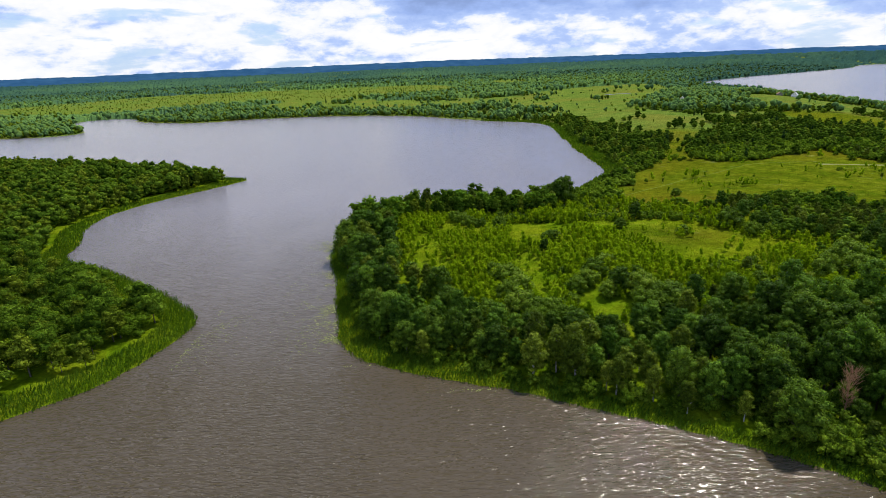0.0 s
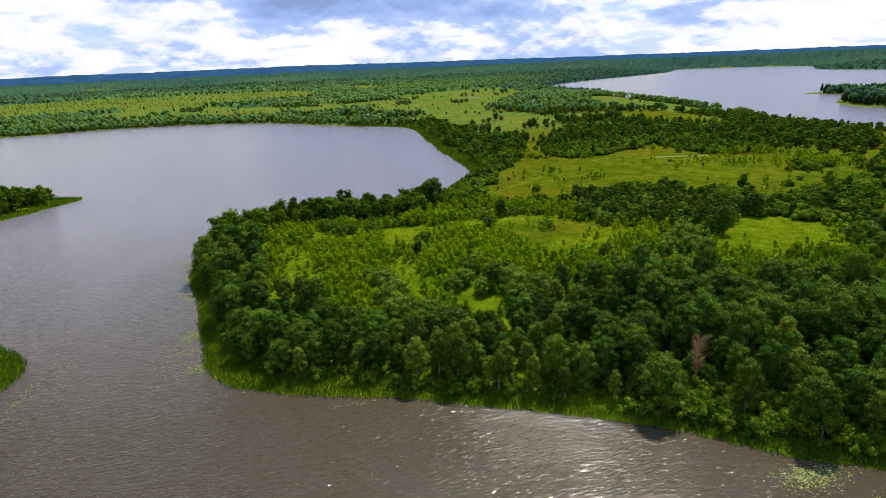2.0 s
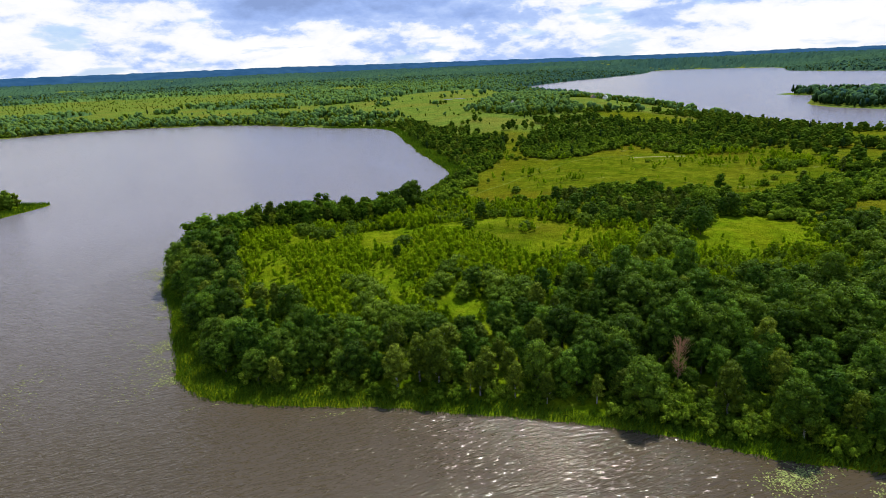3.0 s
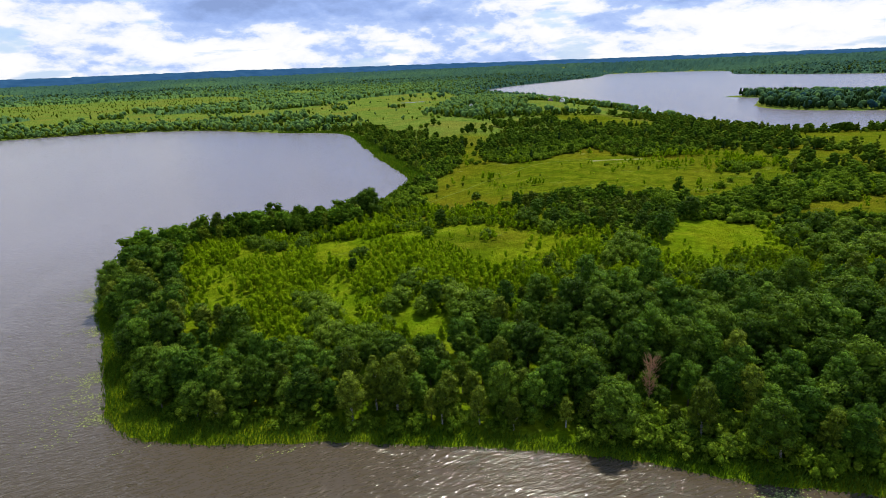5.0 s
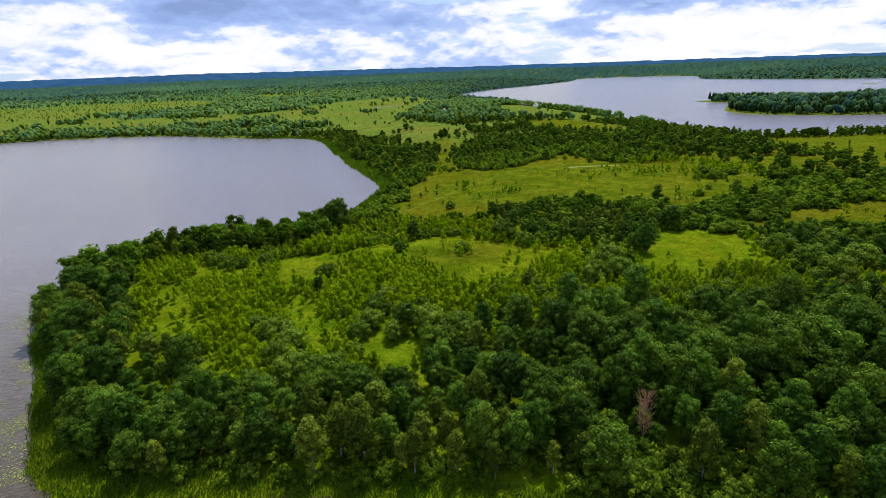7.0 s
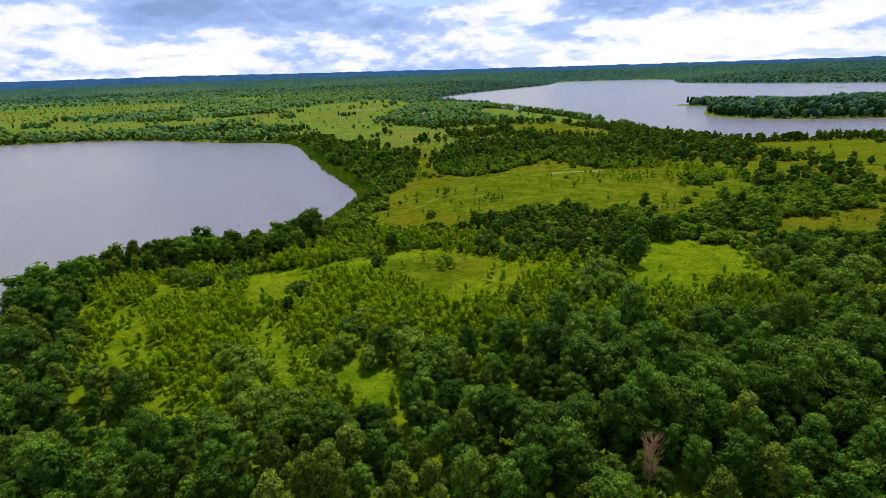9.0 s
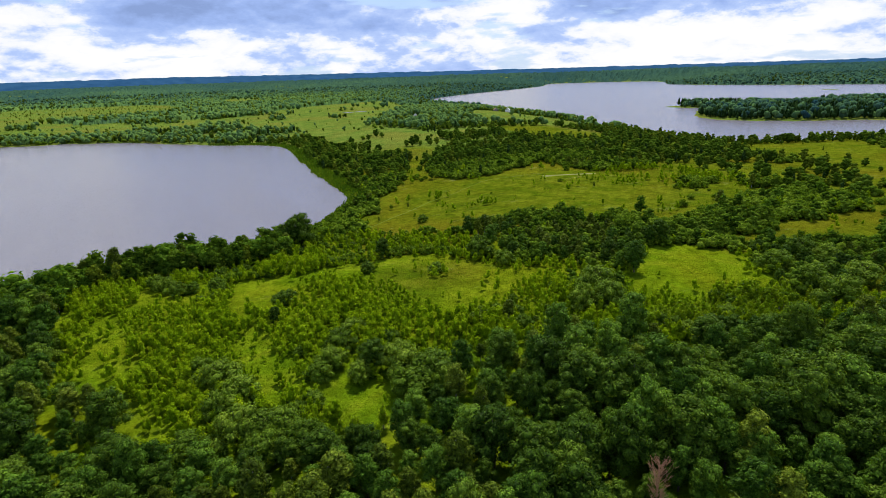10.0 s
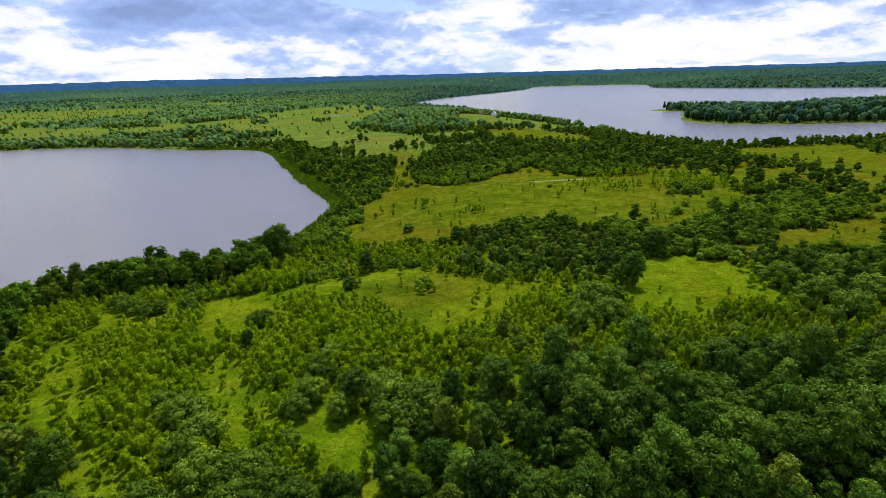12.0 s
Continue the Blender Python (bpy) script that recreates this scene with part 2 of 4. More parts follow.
EAST_LAKE = [(690, 1480), (668, 1145), (640, 1010), (602, 770), (553, 600), (522, 520), (512, 460), (520, 408), (585, 378), (665, 335), (800, 260), (1000, 80), (1500, 60),
             (2000, 450), (2030, 967), (1945, 1407), (2001, 1858), (2150, 1990), (2560, 2420), (2240, 3000), (1864, 2560), (1762, 2440), (1284, 2108), (1117, 2015), (760, 1690)]
ISLAND = [(872, 848), (884, 790), (896, 752), (805, 700), (738, 648), (706, 590), (721, 541), (762, 491), (848, 423), (1000, 335), (1250, 330), (1450, 420), (1350, 580),
          (1180, 700), (1095, 690), (1020, 640), (985, 690), (1000, 770), (930, 850)]
ISLET = [(1613, 987), (1647, 908), (1687, 832), (1713, 848), (1673, 922), (1633, 1003)]
WEST_LAKE = smooth_line(POINT_SHORE + FAR_SHORE + WEST_SHORE)
EAST_LAKE, ISLAND, ISLET = smooth_line(EAST_LAKE), smooth_line(ISLAND), smooth_line(ISLET)


def inside(x, y, poly):
    res = np.zeros(x.shape, bool)
    px, py = poly[:, 0], poly[:, 1]
    for i in range(len(poly)):
        x0, y0, x1, y1 = px[i - 1], py[i - 1], px[i], py[i]
        if y0 == y1:
            continue
        res ^= ((y0 > y) != (y1 > y)) & (x < (x1 - x0) * (y - y0) / (y1 - y0) + x0)
    return res


def edge_distance(x, y, poly):
    best = np.full(x.shape, 1e12)
    for i in range(len(poly)):
        a, b = poly[i - 1], poly[i]
        d = b - a
        t = np.clip(((x - a[0]) * d[0] + (y - a[1]) * d[1]) / max(d @ d, 1e-9), 0, 1)
        best = np.minimum(best, (x - a[0] - t * d[0]) ** 2 + (y - a[1] - t * d[1]) ** 2)
    return np.sqrt(best)


def vnoise(x, y, scale, seed=0):
    """Smooth value noise from 0 to 1."""
    x, y = np.asarray(x, float) / scale + seed * 17.31, np.asarray(y, float) / scale - seed * 9.77
    i, j = np.floor(x), np.floor(y)
    u, v = x - i, y - j
    u, v = u * u * (3 - 2 * u), v * v * (3 - 2 * v)

    def grid(a, b):
        s = np.sin(a * 127.1 + b * 311.7 + seed * 74.7) * 43758.5453
        return s - np.floor(s)

    return (grid(i, j) * (1 - u) + grid(i + 1, j) * u) * (1 - v) + (grid(i, j + 1) * (1 - u) + grid(i + 1, j + 1) * u) * v


def shore(x, y):
    """Metres from the nearest water's edge: positive on land, negative on water."""
    x, y = np.asarray(x, float), np.asarray(y, float)
    wob = np.minimum(1.0, 0.25 + np.hypot(x, y) / 1500)
    x2 = x + wob * (5 * (vnoise(x, y, 22, 1) - 0.5) + 2 * (vnoise(x, y, 7, 2) - 0.5))
    y2 = y + wob * (5 * (vnoise(x, y, 22, 3) - 0.5) + 2 * (vnoise(x, y, 7, 4) - 0.5))
    west = edge_distance(x2, y2, WEST_LAKE) * np.where(inside(x2, y2, WEST_LAKE), -1, 1)
    east = edge_distance(x2, y2, EAST_LAKE) * np.where(inside(x2, y2, EAST_LAKE), -1, 1)
    isle = edge_distance(x2, y2, ISLAND) * np.where(inside(x2, y2, ISLAND), 1, -1)
    small = edge_distance(x2, y2, ISLET) * np.where(inside(x2, y2, ISLET), 1, -1)
    return np.minimum(west, np.maximum(np.maximum(east, isle), small))


def step(a, b, v):
    t = np.clip((v - a) / (b - a), 0, 1)
    return t * t * (3 - 2 * t)


def height(x, y, sd):
    r, az = np.hypot(x, y), np.degrees(np.arctan2(x, y))
    land = np.minimum(np.maximum(sd, 0) * 0.10, 0.7) + 4.6 * step(4, 120, sd) * (0.7 + 0.6 * vnoise(x, y, 90, 5)) + 4 * step(200, 900, r) * step(20, 200, sd) * vnoise(x, y, 300, 6)
    land = land + 9 * np.exp(-((x - 530) ** 2 + (y - 800) ** 2) / 200.0 ** 2) * step(5, 130, sd)
    top = np.interp(az, [-180, -60, -40, 0, 28, 60, 120, 180], [46, 46, 54, 62, 58, 48, 44, 44])
    ridge = step(2400, 3900, r) * (0.92 + 0.08 * vnoise(az * 40, r, 160, 7)) + 0.25 * step(1500, 2400, r) * (1 - step(2400, 2900, r)) * vnoise(x, y, 500, 8) * 0.3
    land = land + top * ridge * step(0, 350, sd) * (1 - 0.5 * step(4400, 5200, r))
    return np.where(sd > 0, land, np.maximum(sd * 0.25, -3.0))


# ---- mesh helpers ----
def tri_mesh(name, verts, tris, mats, slots=None, tint=None, smooth=None):
    verts, tris = np.ascontiguousarray(verts, np.float32), np.ascontiguousarray(tris, np.int32)
    me = bpy.data.meshes.new(name)
    me.vertices.add(len(verts))
    me.vertices.foreach_set("co", verts.ravel())
    me.loops.add(tris.size)
    me.loops.foreach_set("vertex_index", tris.ravel())
    me.polygons.add(len(tris))
    me.polygons.foreach_set("loop_start", np.arange(0, tris.size, 3, dtype=np.int32))
    for m in mats:
        me.materials.append(m)
    if slots is not None:
        me.polygons.foreach_set("material_index", np.ascontiguousarray(slots, np.int32))
    if smooth is not None:
        me.polygons.foreach_set("use_smooth", np.ascontiguousarray(np.broadcast_to(smooth, len(tris)), bool))
    me.update(calc_edges=True)
    if tint is not None:
        at = me.attributes.new("tint", "FLOAT", "POINT")
        at.data.foreach_set("value", np.ascontiguousarray(tint, np.float32))
    return me


def part(name, data, parent, label=""):
    ob = new(name, data)
    ob.parent = parent
    return tagged(ob, label) if label else ob


def bm_mesh(name, bm, mat):
    me = bpy.data.meshes.new(name)
    bm.to_mesh(me)
    bm.free()
    me.materials.append(mat)
    return me


def ico(level):
    bm = bmesh.new()
    bmesh.ops.create_icosphere(bm, subdivisions=level, radius=1.0)
    v = np.array([p.co[:] for p in bm.verts])
    f = np.array([[p.index for p in q.verts] for q in bm.faces])
    bm.free()
    return v, f


ICO = {k: ico(k) for k in (1, 2)}


def join(pieces):
    """Joins (verts, tris) pairs."""
    vs, fs, n = [], [], 0
    for v, f in pieces:
        vs.append(v)
        fs.append(f + n)
        n += len(v)
    return np.concatenate(vs), np.concatenate(fs)


# ---- trees ----
def tube(path, radii, sides=5):
    """A tapered limb along a path."""
    path = np.array(path, float)
    vs, fs = [], []
    for i, (p, r) in enumerate(zip(path, radii)):
        d = path[min(i + 1, len(path) - 1)] - path[max(i - 1, 0)]
        d /= np.linalg.norm(d) + 1e-9
        a = np.cross(d, (0.3, 0.9, 0.1))
        a /= np.linalg.norm(a) + 1e-9
        b = np.cross(d, a)
        for k in range(sides):
            w = 2 * math.pi * k / sides
            vs.append(p + r * (math.cos(w) * a + math.sin(w) * b))
    for i in range(len(path) - 1):
        for k in range(sides):
            a, b = i * sides + k, i * sides + (k + 1) % sides
            fs += [(a, b, b + sides), (a, b + sides, a + sides)]
    return np.array(vs), np.array(fs)


def lobes_of(kind, rng, h, w, count=None):
    """The lumps of a crown: centre and radii. They sit over an egg-shaped body, the more the higher."""
    shapes = {  # lumps, body's middle, half height, half width, lump radius, taper towards the top
        "alder": (22, 0.54, 0.42, 0.40, 0.165, 0.10), "aspen": (22, 0.53, 0.43, 0.40, 0.175, 0.20), "birch": (20, 0.53, 0.43, 0.39, 0.18, 0.34), "willow": (20, 0.42, 0.42, 0.40, 0.15, 0.05),
        "young": (11, 0.50, 0.47, 0.36, 0.21, 0.80), "spruce": (12, 0.50, 0.46, 0.40, 0.20, 0.85), "far": (12, 0.55, 0.42, 0.42, 0.2, 0.1)}
    number, mid, tall, wide, lump, taper = shapes[kind]
    if count:
        lump *= (number / count) ** 0.42
        number = count
    out = [(0, 0, h * mid, w * wide * 0.80, h * tall * 0.86)]
    turn = rng.uniform(0, 6.28)
    for i in range(number):
        up = 1 - 1.62 * (i + 0.5) / number
        flat = math.sqrt(1 - up * up) * (1 - taper * max(up + 0.2, 0))
        a = turn + i * 2.39996 + rng.uniform(-0.4, 0.4)
        far = rng.uniform(0.78, 1.06)
        s = w * lump * rng.uniform(0.75, 1.3) * (1 - 0.55 * taper * max(up, 0))
        out.append((w * wide * flat * far * math.cos(a), w * wide * flat * far * math.sin(a), max(h * (mid + tall * up * rng.uniform(0.88, 1.06)) - 0.3 * s, 0.3), s, s * rng.uniform(0.8, 1.1)))
    return out


def crown(kind, rng, h, w, cards, card, level=1, core=0.74, lobes=None):
    """Lumpy inner masses, and folded leaf sprays over them. Returns verts, tris, smooth flags."""
    lobes = lobes_of(kind, rng, h, w, lobes)
    if not cards:  # far off: fuller lumps that reach the ground
        x, y, z, s, sz = lobes[0]
        lobes[0], core = (x, y, h * 0.46, s * 1.2, h * 0.47), 1.0
    elif core > 0.8:  # middle distance: the body reaches the ground
        x, y, z, s, sz = lobes[0]
        lobes[0] = (x, y, h * 0.43, s * 1.08, h * 0.44)
    cv, cf = ICO[level]
    pieces = []
    for x, y, z, s, sz in lobes:
        v = cv * (s * core, s * core, sz * core) * (1 + 0.28 * (rng.rand(len(cv), 1) - 0.5)) + (x, y, z)
        v[:, 2] = np.maximum(v[:, 2], 0.15)
        pieces.append((v, cf))
    ncore = sum(len(f) for _, f in pieces)
    L = np.array(lobes)
    if cards:
        area = L[:, 3] * L[:, 4]
        pick = rng.choice(len(L), cards * 3, p=area / area.sum())
        d = rng.normal(0, 1, (cards * 3, 3))
        d[:, 2] += 0.45
        d /= np.linalg.norm(d, axis=1)[:, None]
        c, rad = L[pick, :3], np.stack((L[pick, 3], L[pick, 3], L[pick, 4]), 1)
        p = c + d * rad * rng.uniform(0.86, 1.14, (len(d), 1))
        deep = np.zeros(len(p))
        for x, y, z, s, sz in lobes:
            q = (p - (x, y, z)) / (s, s, sz)
            deep += (q * q).sum(1) < 0.72
        keep = np.where((deep < 1) & (p[:, 2] > 0.2))[0][:cards]
        p, nrm = p[keep], d[keep] + rng.normal(0, 0.38, (len(keep), 3))
        nrm /= np.linalg.norm(nrm, axis=1)[:, None]
        t = np.cross(nrm, rng.normal(0, 1, nrm.shape))
        t /= np.linalg.norm(t, axis=1)[:, None]
        b = np.cross(nrm, t)
        s = card * rng.uniform(0.55, 1.35, (len(p), 1))
        v = np.stack((p + t * s, p + b * s * 0.62 - nrm * s * 0.3, p - t * s, p - b * s * 0.62 - nrm * s * 0.3), 1).reshape(-1, 3)
        i = np.arange(len(p))[:, None] * 4
        pieces.append((v, np.concatenate((i + (0, 1, 2), i + (0, 2, 3)), 1).reshape(-1, 3)))
    v, f = join(pieces)
    return v, f, np.arange(len(f)) < ncore


def trunk(kind, rng, h, w):
    """A tapered trunk with its limbs."""
    thick = 0.012 * h + 0.05
    lean = rng.normal(0, 0.02 * h, 2)
    pts = [(lean[0] * k * k, lean[1] * k * k, h * 0.85 * k - 0.3 * (k == 0)) for k in (0, 0.3, 0.6, 1.0)]
    pieces = [tube(pts, [thick * 1.25, thick, thick * 0.6, thick * 0.15], 6)]
    for i in range(6):
        k, a = 0.28 + 0.09 * i, i * 2.4 + rng.uniform(0, 0.8)
        z = h * 0.85 * k
        r = w * 0.36 * (1 - 0.5 * k)
        pieces.append(tube([(lean[0] * k * k, lean[1] * k * k, z), (r * 0.55 * math.cos(a), r * 0.55 * math.sin(a), z + 0.10 * h), (r * math.cos(a), r * math.sin(a), z + 0.17 * h)],
                           [thick * 0.45, thick * 0.28, thick * 0.08], 4))
    return join(pieces)


SIZES = {"alder": (13.0, 7.6), "aspen": (13.5, 6.6), "birch": (13.5, 5.6), "willow": (7.0, 7.6), "young": (4.6, 2.4), "spruce": (13.0, 4.2), "far": (13.0, 9.0)}


# ---- land, water, far hills ----
def build_ground():
    def axis(lo, hi, fine, grow, far):
        a = list(np.arange(lo, hi + 0.1, fine))
        s, up = fine, [a[-1]]
        while up[-1] < far:
            s = min(s * grow, 130)
            up.append(up[-1] + s)
        s, dn = fine, [a[0]]
        while dn[-1] > -far:
            s = min(s * grow, 130)
            dn.append(dn[-1] - s)
        return np.array(dn[:0:-1] + a + up[1:])

    xs, ys = axis(-200, 300, 3.5, 1.045, 5100), axis(50, 420, 3.5, 1.045, 5100)
    X, Y = np.meshgrid(xs, ys)
    x, y = X.ravel(), Y.ravel()
    sd = shore(x, y)
    v = np.stack((x, y, height(x, y, sd)), 1)
    w, h = len(xs), len(ys)
    i = (np.arange(h - 1)[:, None] * w + np.arange(w - 1)).ravel()
    f = np.concatenate((np.stack((i, i + 1, i + w + 1), 1), np.stack((i, i + w + 1, i + w), 1)))
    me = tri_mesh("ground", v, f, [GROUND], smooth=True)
    # eastern meadows turn olive and take on painted cloud shade
    dry_shade = np.maximum(step(228, 262, y) * step(78, 100, x), step(190, 225, x))
    dry_shade = np.maximum(dry_shade, 0.75 * np.exp(-(((x - 92) / 34) ** 2 + ((y - 212) / 26) ** 2) * 1.2))
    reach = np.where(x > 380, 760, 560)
    # the haze-paled grass takes over with distance
    far_haze = step(-50, 50, np.hypot(x, y) + 120 * (vnoise(x, y, 60, 91) - 0.5) - reach)
    for name, values in (("dry_shade", dry_shade), ("far_haze", far_haze)):
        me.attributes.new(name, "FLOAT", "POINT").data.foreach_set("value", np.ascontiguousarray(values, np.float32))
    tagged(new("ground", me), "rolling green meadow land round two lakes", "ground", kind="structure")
    bm = bmesh.new()
    bmesh.ops.create_grid(bm, x_segments=24, y_segments=24, size=5000)
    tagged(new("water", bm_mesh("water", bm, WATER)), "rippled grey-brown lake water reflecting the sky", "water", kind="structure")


def build_far_hills():
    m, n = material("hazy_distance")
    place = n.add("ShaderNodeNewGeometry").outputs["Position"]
    # blue distance haze is painted on the hills and given a faint glow
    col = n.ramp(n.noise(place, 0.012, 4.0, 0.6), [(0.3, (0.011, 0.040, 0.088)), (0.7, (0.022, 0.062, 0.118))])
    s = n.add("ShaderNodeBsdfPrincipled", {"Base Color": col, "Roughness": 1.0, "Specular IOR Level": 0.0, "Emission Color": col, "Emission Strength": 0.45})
    finish(n, s.outputs[0])
    az = np.arange(-80, 105, 0.09)
    top = np.interp(az, [-80, -40, -20, 0, 15, 28, 45, 60, 105], [104, 108, 118, 123, 112, 101, 90, 80, 80])
    top = top + 3.5 * (vnoise(az, az * 0, 7, 11) - 0.5) + 1.5 * (vnoise(az, az * 0, 1.6, 12) - 0.5) + 1.6 * (vnoise(az, az * 0, 0.22, 13) - 0.5)
    rows = []
    for r, k in ((4000, 0.2), (4150, 0.62), (4300, 0.9), (4400, 1.0), (4650, 0.5)):
        rows.append(np.stack((r * np.sin(np.radians(az)), r * np.cos(np.radians(az)), top * k + 6 * (vnoise(az, az * 0 + r, 0.5, 14) - 0.5)), 1))
    v, w = np.concatenate(rows), len(az)
    i = (np.arange(4)[:, None] * w + np.arange(w - 1)).ravel()
    f = np.concatenate((np.stack((i, i + w + 1, i + 1), 1), np.stack((i, i + w, i + w + 1), 1)))
    tagged(new("backdrop", tri_mesh("backdrop", v, f, [m], smooth=True)), "low wooded hills along the horizon, painted haze blue", "backdrop", kind="structure")


build_ground()
build_far_hills()

# ---- land cover ----
MEADOWS = [
    [(44, 244), (69, 245), (98, 244), (110, 221), (123, 206), (130, 192), (115, 182), (92, 183), (84, 182), (78, 204), (70, 226), (56, 237), (47, 222), (40, 205), (28, 206), (22, 222), (27, 233)],
    [(-2, 236), (7, 244), (21, 238), (29, 242), (44, 238), (53, 250), (39, 248), (26, 250), (13, 251), (7, 276), (-2, 280), (4, 257), (-2, 246)],
    [(29, 199), (37, 196), (38, 180), (31, 174), (31, 161), (26, 161), (25, 173), (28, 184)],
    [(-11, 221), (0, 213), (2, 199), (-6, 199)],
    [(36, 173), (42, 172), (50, 168), (54, 159), (53, 148), (46, 145), (39, 146), (40, 157), (34, 164)],
    [(94, 291), (104, 305), (118, 345), (152, 390), (165, 402), (205, 366), (288, 410), (268, 345), (339, 320), (318, 283), (236, 248), (194, 235), (177, 269), (126, 255)],
    [(152, 172), (160, 185), (173, 189), (188, 198), (201, 189), (207, 169), (202, 152), (181, 144), (168, 150), (150, 146), (139, 158)],
    [(208, 177), (241, 190), (266, 190), (296, 186), (304, 172), (267, 155), (248, 160), (232, 172)],
    [(470, 405), (501, 392), (610, 352), (520, 275), (430, 248), (415, 290), (430, 345)],
    [(205, 640), (274, 676), (296, 584), (245, 522), (192, 560)],
    [(-50, 1128), (35, 1237), (120, 1195), (356, 1502), (641, 1656), (520, 1250), (412, 1036), (270, 791), (187, 797), (84, 1000), (10, 974)],
    [(-450, 1200), (-368, 1320), (-345, 1438), (-160, 1425), (-106, 1187), (-230, 1150), (-313, 1100)],
    [(360, 640), (405, 625), (385, 579), (335, 595)],
    [(552, 717), (567, 641), (502, 567), (480, 610)],
    [(400, 720), (470, 880), (548, 905), (610, 800), (560, 640), (480, 590), (420, 640)],
    [(-262, 390), (-260, 421), (-230, 412), (-225, 372)],
    [(260, 2580), (400, 2520), (300, 1908), (181, 1957)],
]
MEADOWS = [smooth_line(p, 2) for p in MEADOWS]
YOUNG = smooth_line([(-27, 257), (-16, 283), (9, 284), (17, 262), (61, 250), (100, 244), (128, 212), (152, 178), (184, 146), (190, 128), (160, 124), (132, 134), (108, 150),
                     (92, 154), (76, 150), (64, 143), (50, 140), (34, 138), (20, 140), (8, 152), (-7, 180), (-19, 207)], 2)
BAND = smooth_line([(56, 236), (71, 224), (80, 202), (84, 184), (76, 172), (65, 183), (56, 196), (48, 214)], 2)
THICKET = smooth_line([(88, 172), (110, 180), (140, 172), (170, 150), (206, 130), (195, 106), (150, 118), (118, 136), (92, 150), (80, 160)], 2)
BUSHES = smooth_line([(0, 284), (20, 270), (46, 286), (76, 300), (96, 290), (116, 272), (134, 240), (124, 214), (110, 226), (98, 246), (69, 247), (46, 250), (22, 254)], 2)
SCRUB = smooth_line([(268, 350), (330, 335), (440, 262), (400, 230), (330, 250), (300, 285)], 2)
WOODS = [smooth_line(p, 2) for p in (
    [(142, 616), (203, 629), (201, 464), (163, 402), (128, 345), (112, 330), (106, 345), (118, 426), (122, 520)],
    [(194, 461), (266, 527), (322, 509), (285, 409), (248, 364), (209, 378)],
    [(329, 471), (430, 476), (467, 348), (445, 261), (405, 240), (381, 331), (288, 350), (283, 390)],
    [(126, 212), (136, 232), (154, 243), (181, 255), (194, 234), (197, 212), (187, 198), (166, 186), (152, 178), (138, 162), (124, 156), (117, 162), (130, 184)],
    [(201, 159), (238, 170), (270, 155), (210, 110), (185, 125)])]
HEDGE = smooth_line([(195, 205), (227, 219), (295, 229), (334, 218), (351, 195), (310, 176), (272, 195), (240, 188), (208, 171), (201, 186), (191, 197)], 2)
BOG = smooth_line([(-900, 1130), (-460, 1330), (-100, 1450), (110, 1720), (0, 2350), (-1200, 2350), (-1350, 1300)], 2)


def reed_width(x, y):
    tip = np.exp(-((x + 28) ** 2 + (y - 142) ** 2) / 35 ** 2)
    west = (x < -60) & (y < 480)
    far = (x > 90) & (y > 340) & (y < 790)
    return 3.6 + 4.5 * tip + 8.0 * far + 4.5 * west + 3.5 * vnoise(x, y, 30, 21)


